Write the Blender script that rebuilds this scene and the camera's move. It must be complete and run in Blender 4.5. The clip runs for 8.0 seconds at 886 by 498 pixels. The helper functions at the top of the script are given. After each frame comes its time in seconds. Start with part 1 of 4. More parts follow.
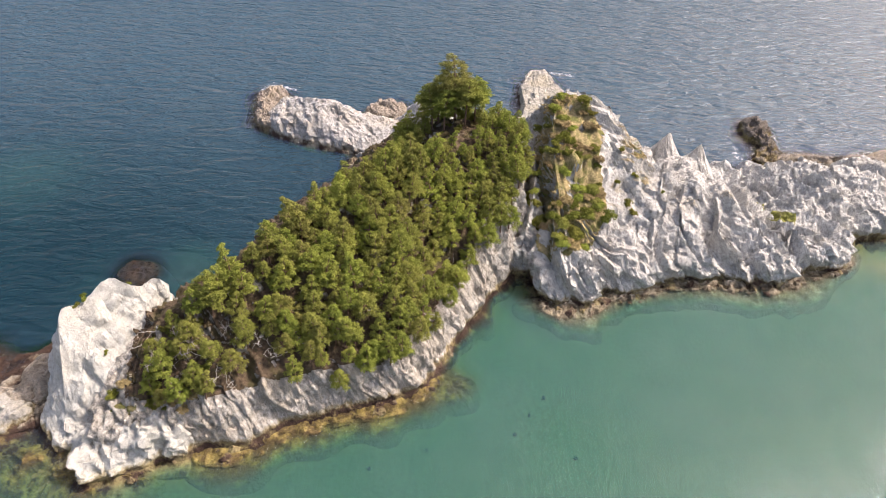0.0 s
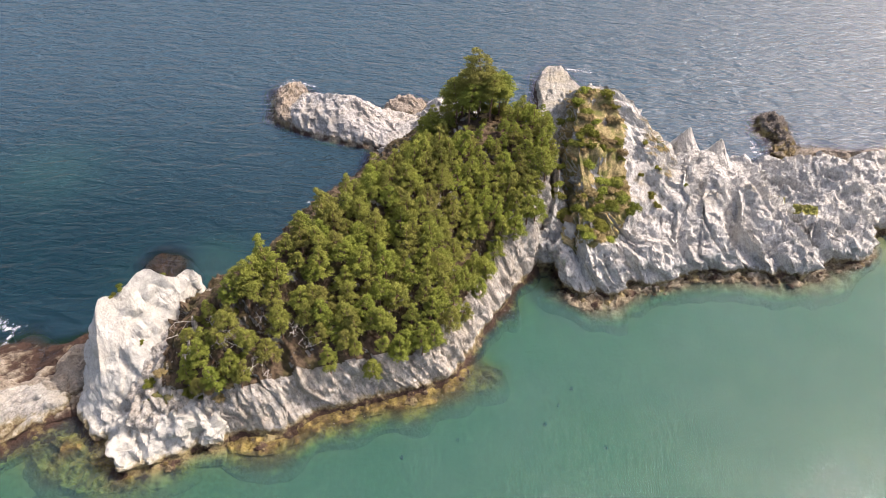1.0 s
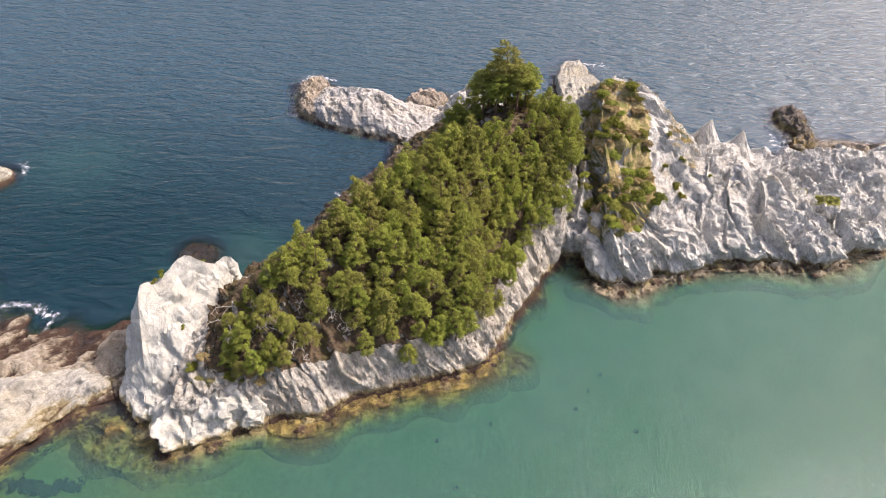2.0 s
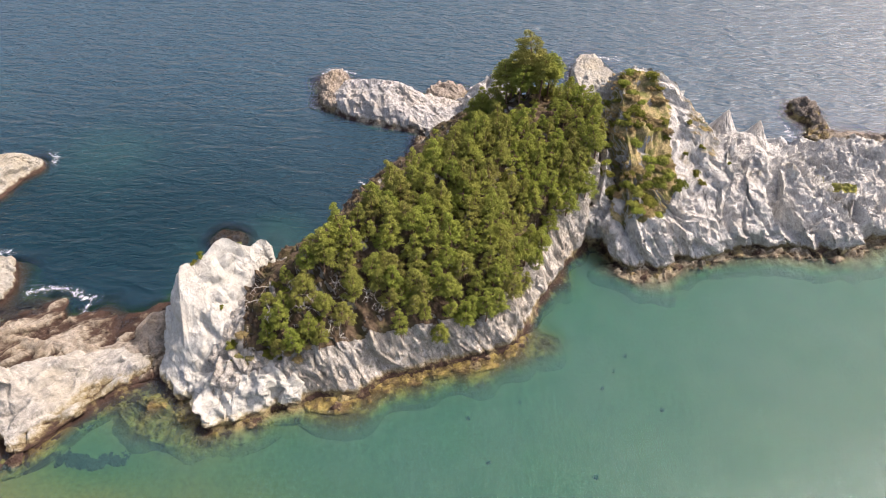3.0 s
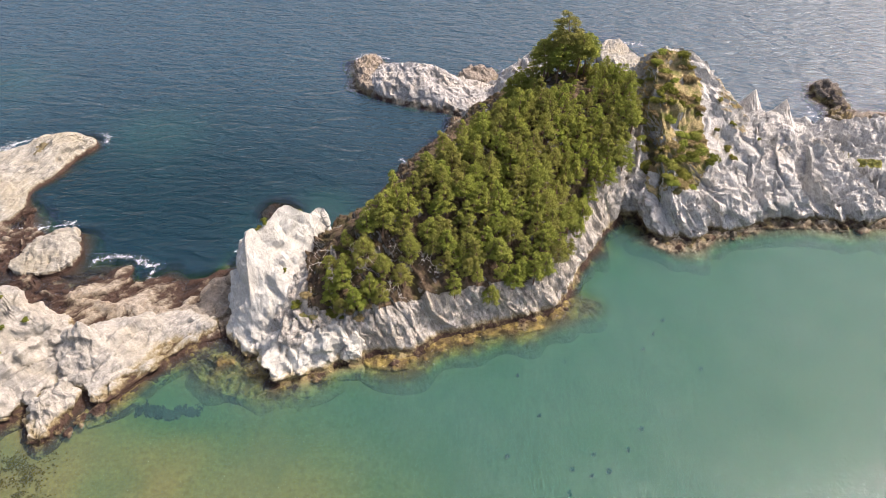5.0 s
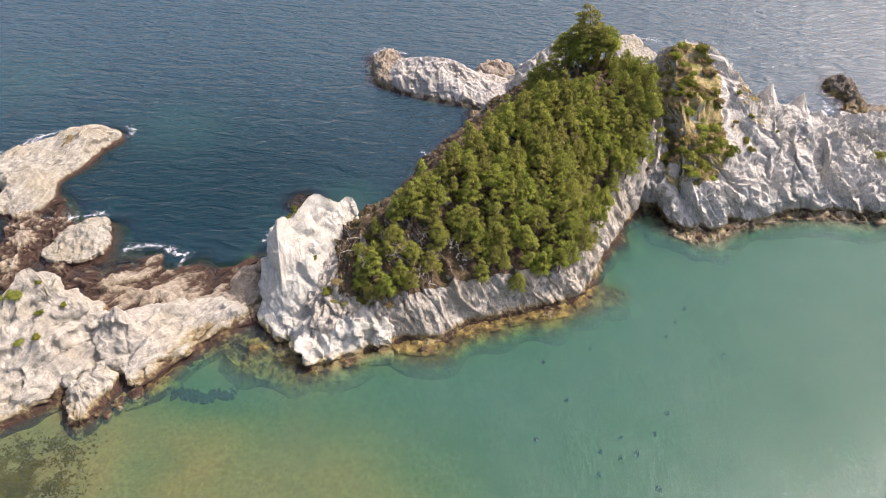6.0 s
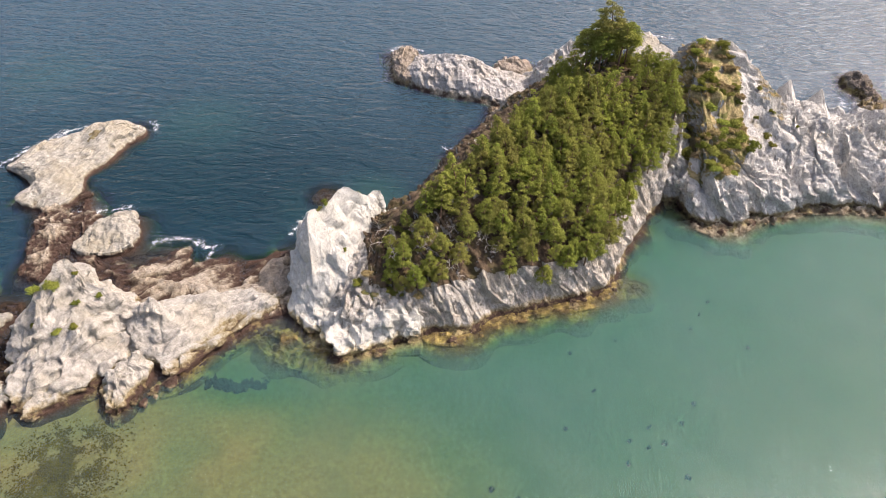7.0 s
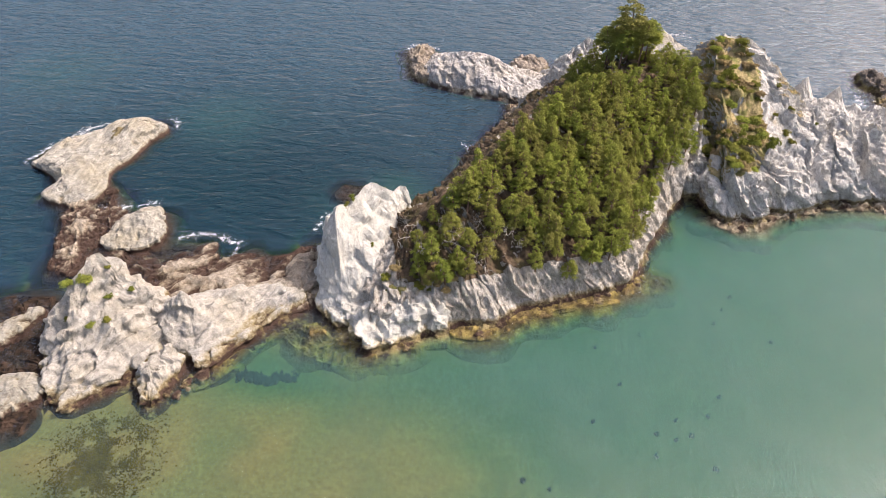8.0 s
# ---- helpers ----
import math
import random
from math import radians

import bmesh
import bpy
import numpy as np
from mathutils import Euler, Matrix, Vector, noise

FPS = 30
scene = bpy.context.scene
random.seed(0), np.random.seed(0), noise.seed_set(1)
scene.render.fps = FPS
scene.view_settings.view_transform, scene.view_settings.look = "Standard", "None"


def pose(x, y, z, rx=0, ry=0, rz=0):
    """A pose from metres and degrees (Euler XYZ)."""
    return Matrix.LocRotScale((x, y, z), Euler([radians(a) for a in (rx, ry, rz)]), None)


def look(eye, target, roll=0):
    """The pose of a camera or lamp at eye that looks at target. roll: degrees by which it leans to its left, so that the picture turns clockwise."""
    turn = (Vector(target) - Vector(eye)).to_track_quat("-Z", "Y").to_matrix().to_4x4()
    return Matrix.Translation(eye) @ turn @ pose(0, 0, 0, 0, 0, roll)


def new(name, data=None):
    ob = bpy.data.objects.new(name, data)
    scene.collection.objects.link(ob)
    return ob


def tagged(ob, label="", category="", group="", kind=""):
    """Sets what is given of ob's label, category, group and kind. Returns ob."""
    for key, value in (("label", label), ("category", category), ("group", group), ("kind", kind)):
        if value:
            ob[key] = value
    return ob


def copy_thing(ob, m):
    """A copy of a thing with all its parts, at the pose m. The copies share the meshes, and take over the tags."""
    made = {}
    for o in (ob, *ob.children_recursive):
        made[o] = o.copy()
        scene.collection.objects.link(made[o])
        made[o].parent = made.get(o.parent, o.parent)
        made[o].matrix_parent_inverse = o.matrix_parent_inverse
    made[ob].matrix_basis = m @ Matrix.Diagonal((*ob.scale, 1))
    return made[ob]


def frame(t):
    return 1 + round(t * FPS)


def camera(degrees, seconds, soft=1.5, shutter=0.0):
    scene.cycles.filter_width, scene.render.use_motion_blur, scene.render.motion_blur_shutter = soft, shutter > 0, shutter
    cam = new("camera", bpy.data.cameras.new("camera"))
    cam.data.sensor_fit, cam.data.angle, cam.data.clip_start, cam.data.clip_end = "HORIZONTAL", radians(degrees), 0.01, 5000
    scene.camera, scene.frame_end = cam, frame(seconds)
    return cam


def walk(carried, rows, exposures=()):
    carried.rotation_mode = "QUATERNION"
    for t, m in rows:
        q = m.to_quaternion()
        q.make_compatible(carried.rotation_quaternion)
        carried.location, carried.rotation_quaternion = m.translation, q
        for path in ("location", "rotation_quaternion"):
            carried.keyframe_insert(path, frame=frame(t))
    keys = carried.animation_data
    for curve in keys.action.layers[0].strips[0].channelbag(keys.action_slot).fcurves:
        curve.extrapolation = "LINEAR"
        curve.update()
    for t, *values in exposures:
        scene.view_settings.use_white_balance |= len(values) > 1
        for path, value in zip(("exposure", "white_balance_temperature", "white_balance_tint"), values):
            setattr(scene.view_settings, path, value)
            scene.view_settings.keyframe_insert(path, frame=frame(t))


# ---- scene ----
cam = camera(70.0, 8.0, soft=0.9)
PATH = [
    (0, (-0.503, 1.714, 90.546), (-0.441, 3.216, 89.228), 3.4),
    (0.5, (-2.791, 0.921, 90.103), (-2.732, 2.425, 88.785), 3.3),
    (1, (-5.47, -0.064, 89.6), (-5.412, 1.441, 88.284), 3.2),
    (1.5, (-8.072, -1.215, 89.427), (-8.019, 0.288, 88.109), 3.1),
    (3, (-15.598, -6.971, 88.411), (-15.555, -5.466, 87.094), 2.8),
    (3.5, (-17.777, -9.033, 88.304), (-17.737, -7.53, 86.984), 2.7),
    (4, (-19.801, -11.241, 88.097), (-19.764, -9.74, 86.777), 2.6),
    (4.5, (-21.804, -13.287, 87.998), (-21.77, -11.787, 86.675), 2.5),
    (6, (-28.472, -18.028, 87.321), (-28.448, -16.529, 85.997), 2.3),
    (6.5, (-30.846, -19.095, 87.226), (-30.825, -17.596, 85.901), 2.3),
    (7, (-33.163, -20.086, 86.972), (-33.146, -18.586, 85.649), 2.2),
    (7.5, (-35.412, -20.907, 86.932), (-35.398, -19.408, 85.608), 2.1),
    (8, (-37.639, -21.574, 86.895), (-37.628, -20.075, 85.572), 2.1),
]
walk(cam, [(t, look(eye, target, roll)) for t, eye, target, roll in PATH], [(0.0, 0.95, 6900, 20), (8.0, 0.95, 6900, 20)])

# ---- light ----
SUN_EL, SUN_AZ = 51.0, 69.0  # height over the horizon; degrees from +y towards +x
world = bpy.data.worlds.new("sky")
scene.world = world
world.use_nodes = True
wn = world.node_tree
sky = wn.nodes.new("ShaderNodeTexSky")
sky.sky_type = "NISHITA"
sky.sun_disc = False
sky.sun_elevation = radians(SUN_EL)
sky.sun_rotation = radians(SUN_AZ)
sky.air_density, sky.dust_density, sky.ozone_density = 1.0, 5.0, 1.0
wn.nodes["Background"].inputs[1].default_value = 0.15
wn.links.new(sky.outputs[0], wn.nodes["Background"].inputs[0])
sun_data = bpy.data.lights.new("sun", "SUN")
sun_data.energy, sun_data.angle, sun_data.color = 2.9, radians(0.6), (1.0, 0.965, 0.915)
sun = new("sun", sun_data)
el, az = radians(SUN_EL), radians(SUN_AZ)
sun_way = Vector((math.cos(el) * math.sin(az), math.cos(el) * math.cos(az), math.sin(el)))
sun.matrix_world = look(sun_way * 300, (0, 0, 0))


# ---- noise ----
def _hash(ix, iy, iz, seed):
    h = (ix * 374761393 + iy * 668265263 + iz * 2147483647 + seed * 144269504) & 0xFFFFFFFF
    h = ((h ^ (h >> 13)) * 1274126177) & 0xFFFFFFFF
    h = ((h ^ (h >> 15)) * 2246822519) & 0xFFFFFFFF
    return ((h ^ (h >> 16)) & 0xFFFFFF) / float(0xFFFFFF) * 2.0 - 1.0


def vnoise(x, y, z, seed=0):
    """Smooth noise from -1 to 1 for arrays of coordinates."""
    x, y, z = np.broadcast_arrays(np.asarray(x, float), np.asarray(y, float), np.asarray(z, float))
    fx, fy, fz = np.floor(x), np.floor(y), np.floor(z)
    ix, iy, iz = fx.astype(np.int64), fy.astype(np.int64), fz.astype(np.int64)
    u, v, w = x - fx, y - fy, z - fz
    u, v, w = (a * a * a * (a * (a * 6 - 15) + 10) for a in (u, v, w))
    out = 0.0
    for dx in (0, 1):
        for dy in (0, 1):
            for dz in (0, 1):
                wt = (u if dx else 1 - u) * (v if dy else 1 - v) * (w if dz else 1 - w)
                out = out + wt * _hash(ix + dx, iy + dy, iz + dz, seed)
    return out


def fbm(x, y, z, octaves=4, seed=0, gain=0.5):
    out, amp, f = 0.0, 1.0, 1.0
    for k in range(octaves):
        out = out + amp * vnoise(x * f, y * f, z * f, seed + 17 * k)
        amp *= gain
        f *= 2.03
    return out


def ridged(x, y, z, octaves=3, seed=0):
    out, amp, f = 0.0, 1.0, 1.0
    for k in range(octaves):
        out = out + amp * (1 - 2.2 * np.abs(vnoise(x * f, y * f, z * f, seed + 31 * k)))
        amp *= 0.5
        f *= 2.1
    return out


def facets(x, y, z, seed=0, crisp=36.0):
    """Broken-rock relief: cells that each lie in a tilted plane of their own and meet in creases, and how near a border is."""
    fx, fy, fz = (np.floor(a).astype(np.int64) for a in (x, y, z))
    best, second = np.full(x.shape, 9.0), np.full(x.shape, 9.0)
    total, value = np.full(x.shape, 1e-12), np.zeros(x.shape)
    for dx in (-1, 0, 1):
        for dy in (-1, 0, 1):
            for dz in (-1, 0, 1):
                i, j, k = fx + dx, fy + dy, fz + dz
                ox = x - (i + 0.5 + 0.45 * _hash(i, j, k, seed))
                oy = y - (j + 0.5 + 0.45 * _hash(i, j, k, seed + 1))
                oz = z - (k + 0.5 + 0.45 * _hash(i, j, k, seed + 2))
                d = ox * ox + oy * oy + oz * oz
                plane = 1.1 * (ox * _hash(i, j, k, seed + 3) + oy * _hash(i, j, k, seed + 4) + oz * _hash(i, j, k, seed + 5)) + 0.4 * _hash(i, j, k, seed + 6)
                w = np.exp(-crisp * d)
                total += w
                value += w * plane
                second = np.where(d < best, best, np.minimum(second, d))
                best = np.minimum(best, d)
    return value / total, np.sqrt(second) - np.sqrt(best)


# ---- materials ----
def material(name):
    m = bpy.data.materials.new(name)
    m.use_nodes = True
    nt = m.node_tree
    return m, nt, nt.nodes["Principled BSDF"]


def tex(nt, scale, detail=4.0, rough=0.55, vec=None, stretch=None, distortion=0.0):
    n = nt.nodes.new("ShaderNodeTexNoise")
    n.inputs["Scale"].default_value = scale
    n.inputs["Detail"].default_value = detail
    n.inputs["Roughness"].default_value = rough
    n.inputs["Distortion"].default_value = distortion
    if vec is not None:
        if stretch is not None:
            mp = nt.nodes.new("ShaderNodeMapping")
            mp.inputs["Scale"].default_value = stretch[:3]
            if len(stretch) > 3:
                mp.inputs["Rotation"].default_value = (0, 0, radians(stretch[3]))
            nt.links.new(vec, mp.inputs["Vector"])
            vec = mp.outputs[0]
        nt.links.new(vec, n.inputs["Vector"])
    return n.outputs["Fac"]


def ramp(nt, fac, stops):
    n = nt.nodes.new("ShaderNodeValToRGB")
    e = n.color_ramp.elements
    while len(e) < len(stops):
        e.new(0.5)
    for el_, (p, c) in zip(e, stops):
        el_.position = p
        el_.color = (c, c, c, 1) if isinstance(c, (int, float)) else (*c, 1)
    nt.links.new(fac, n.inputs[0])
    return n.outputs[0]


def mix(nt, fac, a, b, how="MIX"):
    n = nt.nodes.new("ShaderNodeMix")
    n.data_type, n.blend_type = "RGBA", how
    for sock, v in ((n.inputs[0], fac), (n.inputs[6], a), (n.inputs[7], b)):
        if isinstance(v, bpy.types.NodeSocket):
            nt.links.new(v, sock)
        elif isinstance(v, (int, float)):
            sock.default_value = v
        else:
            sock.default_value = (*v, 1)
    return n.outputs[2]


def calc(nt, how, a, b=0.0, clamp=False):
    n = nt.nodes.new("ShaderNodeMath")
    n.operation, n.use_clamp = how, clamp
    for sock, v in ((n.inputs[0], a), (n.inputs[1], b)):
        if isinstance(v, bpy.types.NodeSocket):
            nt.links.new(v, sock)
        else:
            sock.default_value = v
    return n.outputs[0]


def span(nt, v, lo, hi, to_lo=0.0, to_hi=1.0):
    n = nt.nodes.new("ShaderNodeMapRange")
    n.interpolation_type = "SMOOTHSTEP"
    nt.links.new(v, n.inputs[0])
    for k, x in zip((1, 2, 3, 4), (lo, hi, to_lo, to_hi)):
        n.inputs[k].default_value = x
    return n.outputs[0]


def bump(nt, bsdf, height, strength, distance, under=None):
    n = nt.nodes.new("ShaderNodeBump")
    n.inputs["Strength"].default_value = strength
    n.inputs["Distance"].default_value = distance
    nt.links.new(height, n.inputs["Height"])
    if under is not None:
        nt.links.new(under, n.inputs["Normal"])
    nt.links.new(n.outputs[0], bsdf.inputs["Normal"])
    return n.outputs[0]


def geometry(nt):
    g = nt.nodes.new("ShaderNodeNewGeometry")
    s = nt.nodes.new("ShaderNodeSeparateXYZ")
    nt.links.new(g.outputs["Position"], s.inputs[0])
    k = nt.nodes.new("ShaderNodeSeparateXYZ")
    nt.links.new(g.outputs["Normal"], k.inputs[0])
    return g.outputs["Position"], s.outputs[2], k.outputs[2]


def rock_material(name, pale, grey, warm, weed=1.0, turf=0.0, turf_from=4.0, tide=1.0, growth=0.85, sway=2.2, lined=0.7, low_weed=0.40, knobs=1.0):
    """Weathered rock with vertical streaks and a tide band; turf: how much dry grass lies on its flatter parts."""
    m, nt, b = material(name)
    pos, z, nz = geometry(nt)
    big = tex(nt, 0.16, 5, 0.6, pos)
    mid = tex(nt, 0.9, 6, 0.65, pos, distortion=0.6)
    fine = tex(nt, 5.0, 5, 0.7, pos)
    dipped = nt.nodes.new("ShaderNodeVectorMath")
    dipped.operation = "MULTIPLY_ADD"
    lift = nt.nodes.new("ShaderNodeCombineXYZ")
    for sock in lift.inputs:
        nt.links.new(z, sock)
    nt.links.new(lift.outputs[0], dipped.inputs[0])
    dipped.inputs[1].default_value = (0.5, -0.4, 0.0)
    nt.links.new(pos, dipped.inputs[2])
    grain = dipped.outputs[0]
    streak = tex(nt, 1.5, 5, 0.65, grain, (1.0, 1.0, 0.22), 0.6)
    col = mix(nt, ramp(nt, mid, [(0.34, 0), (0.62, 1)]), grey, pale)
    col = mix(nt, ramp(nt, big, [(0.45, 0), (0.68, 0.75)]), col, warm)
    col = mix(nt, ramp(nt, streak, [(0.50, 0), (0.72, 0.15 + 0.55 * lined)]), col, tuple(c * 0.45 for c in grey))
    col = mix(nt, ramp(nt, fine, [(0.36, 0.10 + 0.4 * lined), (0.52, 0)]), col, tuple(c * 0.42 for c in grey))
    # hollows along the grain: shade painted dark where the bump below sinks
    shaded_hollows = tex(nt, 1.9, 4, 0.7, grain, (1.0, 1.0, 0.45), 0.8)
    col = mix(nt, ramp(nt, shaded_hollows, [(0.58, 0), (0.66, 0.15 + 0.65 * lined)]), col, tuple(c * 0.30 for c in warm))
    crack = nt.nodes.new("ShaderNodeTexVoronoi")
    crack.feature = "DISTANCE_TO_EDGE"
    crack.inputs["Scale"].default_value = 0.55
    shift = nt.nodes.new("ShaderNodeVectorMath")
    shift.operation = "MULTIPLY_ADD"
    warped = nt.nodes.new("ShaderNodeTexNoise")
    warped.inputs["Scale"].default_value = 0.7
    warped.inputs["Detail"].default_value = 5.0
    nt.links.new(pos, warped.inputs["Vector"])
    nt.links.new(warped.outputs["Color"], shift.inputs[0])
    shift.inputs[1].default_value = (2.2, 2.2, 2.2)
    nt.links.new(pos, shift.inputs[2])
    nt.links.new(shift.outputs[0], crack.inputs["Vector"])
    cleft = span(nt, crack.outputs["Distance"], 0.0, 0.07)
    # a little shade painted into the bumped cracks as well
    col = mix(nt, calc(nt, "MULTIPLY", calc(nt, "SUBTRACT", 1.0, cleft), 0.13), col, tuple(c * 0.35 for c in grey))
    # scattered dark spots, pit shade in colour only, without relief
    shaded_pits = tex(nt, 0.75, 3, 0.8, pos, distortion=1.5)
    col = mix(nt, ramp(nt, shaded_pits, [(0.68, 0), (0.74, 0.6)]), col, (0.10, 0.09, 0.075))
    rough = 0.9
    zz = calc(nt, "ADD", z, calc(nt, "MULTIPLY", calc(nt, "SUBTRACT", mid, 0.5), sway))
    if turf:
        patch = tex(nt, 0.12, 5, 0.6, pos)
        flat = span(nt, nz, 0.38, 0.72)
        high = span(nt, z, turf_from, turf_from + 5.0)
        much = calc(nt, "MULTIPLY", calc(nt, "MULTIPLY", flat, high), ramp(nt, patch, [(0.62 - 0.3 * turf, 0), (0.72 - 0.3 * turf, 1)]))
        grass = mix(nt, ramp(nt, tex(nt, 2.2, 5, 0.7, pos), [(0.35, 0), (0.62, 1)]), (0.115, 0.085, 0.035), (0.30, 0.225, 0.095))
        grass = mix(nt, ramp(nt, tex(nt, 0.35, 4, 0.6, pos), [(0.50, 0), (0.62, 0.8)]), grass, (0.055, 0.075, 0.018))
        col = mix(nt, much, col, grass)
    # tide band: ochre growth, then dark weed just over the water
    ochre = mix(nt, tex(nt, 1.6, 5, 0.7, pos), (0.20, 0.15, 0.045), (0.36, 0.28, 0.10))
    col = mix(nt, calc(nt, "MULTIPLY", span(nt, zz, 1.9 * tide, 0.7 * tide), growth), col, ochre)
    wet = ramp(nt, tex(nt, 0.33, 5, 0.7, pos), [(low_weed, 0), (low_weed + 0.15, weed)])
    col = mix(nt, calc(nt, "MULTIPLY", span(nt, zz, 1.5 * tide, 0.5 * tide), wet), col, mix(nt, fine, (0.030, 0.018, 0.012), (0.085, 0.050, 0.036)))
    col = mix(nt, span(nt, zz, -0.9, -2.2), col, mix(nt, mid, (0.178, 0.110, 0.035), (0.28, 0.187, 0.070)))
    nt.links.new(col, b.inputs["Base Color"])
    b.inputs["Roughness"].default_value = rough
    b.inputs["Specular IOR Level"].default_value = 0.25
    n1 = bump(nt, b, mid, 1.0, 0.5 * knobs)
    n1 = bump(nt, b, cleft, 0.3, 0.10 * knobs, n1)
    n2 = bump(nt, b, calc(nt, "SUBTRACT", streak, calc(nt, "MULTIPLY", ramp(nt, shaded_hollows, [(0.52, 0), (0.70, 1)]), 0.5)), min(1.0, 0.3 + 0.6 * lined), 0.55, n1)
    bump(nt, b, fine, 1.0, 0.15, n2)
    return m


PALE, GREY, WARM = (0.53, 0.525, 0.47), (0.38, 0.37, 0.325), (0.47, 0.445, 0.37)
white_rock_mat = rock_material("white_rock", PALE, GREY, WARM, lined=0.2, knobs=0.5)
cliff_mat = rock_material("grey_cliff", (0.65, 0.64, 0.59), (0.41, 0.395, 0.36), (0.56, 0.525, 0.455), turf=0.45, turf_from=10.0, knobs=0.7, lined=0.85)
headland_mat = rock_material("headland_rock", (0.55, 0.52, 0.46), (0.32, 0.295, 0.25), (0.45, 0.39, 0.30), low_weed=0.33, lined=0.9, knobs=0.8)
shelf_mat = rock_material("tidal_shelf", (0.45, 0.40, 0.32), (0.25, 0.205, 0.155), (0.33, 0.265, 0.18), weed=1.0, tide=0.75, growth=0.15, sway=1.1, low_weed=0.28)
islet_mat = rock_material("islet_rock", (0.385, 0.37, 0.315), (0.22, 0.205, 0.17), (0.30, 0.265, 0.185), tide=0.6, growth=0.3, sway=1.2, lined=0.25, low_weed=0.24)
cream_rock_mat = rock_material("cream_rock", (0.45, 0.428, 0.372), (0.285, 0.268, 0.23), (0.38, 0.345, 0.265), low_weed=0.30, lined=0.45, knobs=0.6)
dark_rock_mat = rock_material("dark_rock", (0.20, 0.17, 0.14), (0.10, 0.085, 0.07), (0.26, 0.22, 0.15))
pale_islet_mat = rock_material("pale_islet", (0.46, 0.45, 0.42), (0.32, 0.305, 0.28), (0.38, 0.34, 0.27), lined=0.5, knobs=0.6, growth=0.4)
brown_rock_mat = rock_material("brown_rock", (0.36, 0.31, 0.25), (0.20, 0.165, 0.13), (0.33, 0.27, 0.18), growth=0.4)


def soil_material(name, a, bcol, c):
    """Loose ground cover: two tones of litter or dry grass, with tufts of a third."""
    m, nt, b = material(name)
    pos, z, nz = geometry(nt)
    col = mix(nt, ramp(nt, tex(nt, 2.4, 5, 0.7, pos), [(0.35, 0), (0.62, 1)]), a, bcol)
    col = mix(nt, ramp(nt, tex(nt, 0.4, 5, 0.65, pos), [(0.48, 0), (0.60, 0.85)]), col, c)
    nt.links.new(col, b.inputs["Base Color"])
    b.inputs["Roughness"].default_value = 1.0
    b.inputs["Specular IOR Level"].default_value = 0.1
    bump(nt, b, tex(nt, 3.5, 4, 0.7, pos), 1.0, 0.25)
    return m


turf_mat = soil_material("dry_turf", (0.18, 0.14, 0.065), (0.40, 0.32, 0.165), (0.11, 0.12, 0.035))
moss_mat = soil_material("moss", (0.13, 0.14, 0.035), (0.30, 0.29, 0.08), (0.20, 0.18, 0.07))
pool_mat = soil_material("pool_bed", (0.11, 0.09, 0.05), (0.17, 0.14, 0.08), (0.10, 0.09, 0.045))
litter_mat = soil_material("forest_floor", (0.055, 0.038, 0.025), (0.125, 0.092, 0.060), (0.075, 0.065, 0.030))
weed_mat = soil_material("sea_weed", (0.014, 0.011, 0.008), (0.040, 0.027, 0.019), (0.065, 0.042, 0.029))
SLOPE = [(22.5, 97), (28, 94), (33, 97), (36.5, 103), (37.5, 108), (36, 115), (37.5, 121), (33, 128), (28, 131), (25, 127), (22, 118), (21, 110), (21.5, 103)]
WOOD = [(-41, 57), (-35, 58.5), (-24, 62), (-14, 64.5), (-6, 67.5), (0, 72.5), (3.5, 79), (6.5, 86), (13, 94.5), (18, 102), (21.5, 109), (21, 118), (12, 126), (2, 129), (-6, 126), (-9, 114), (-13, 103), (-18, 92), (-28, 79), (-36, 70.5), (-42, 66)]
FLOOR = [(-45, 59), (-33, 59.5), (-24, 63), (-14, 66), (-6, 69), (0, 74.5), (2.5, 81), (4.5, 87), (9, 95), (14, 103), (19, 110), (19, 124), (12, 134), (0, 137), (-14, 136), (-25, 117), (-33, 104), (-42, 90), (-49, 76), (-46, 66)]


def leaf_material(name, dark, light, old):
    m, nt, b = material(name)
    nt.nodes.remove(b)
    pos, z, nz = geometry(nt)
    info = nt.nodes.new("ShaderNodeObjectInfo")
    g = nt.nodes.new("ShaderNodeNewGeometry")
    col = mix(nt, calc(nt, "ADD", 0.2, calc(nt, "MULTIPLY", g.outputs["Random Per Island"], 0.6)), dark, light)
    col = mix(nt, calc(nt, "MULTIPLY", info.outputs["Random"], 0.75), col, old)
    col = mix(nt, ramp(nt, tex(nt, 0.10, 3, 0.5, pos), [(0.40, 0), (0.65, 0.45)]), col, light)
    dif = nt.nodes.new("ShaderNodeBsdfDiffuse")
    tra = nt.nodes.new("ShaderNodeBsdfTranslucent")
    ms = nt.nodes.new("ShaderNodeMixShader")
    nt.links.new(col, dif.inputs[0])
    nt.links.new(col, tra.inputs[0])
    ms.inputs[0].default_value = 0.28
    nt.links.new(dif.outputs[0], ms.inputs[1])
    nt.links.new(tra.outputs[0], ms.inputs[2])
    nt.links.new(ms.outputs[0], nt.nodes["Material Output"].inputs[0])
    return m


pine_mat = leaf_material("pine_needles", (0.080, 0.118, 0.027), (0.300, 0.338, 0.063), (0.205, 0.180, 0.060))
shrub_mat = leaf_material("shrub_leaves", (0.055, 0.080, 0.020), (0.180, 0.195, 0.035), (0.190, 0.165, 0.045))
dry_mat = leaf_material("dry_scrub", (0.17, 0.13, 0.065), (0.40, 0.32, 0.15), (0.22, 0.16, 0.09))


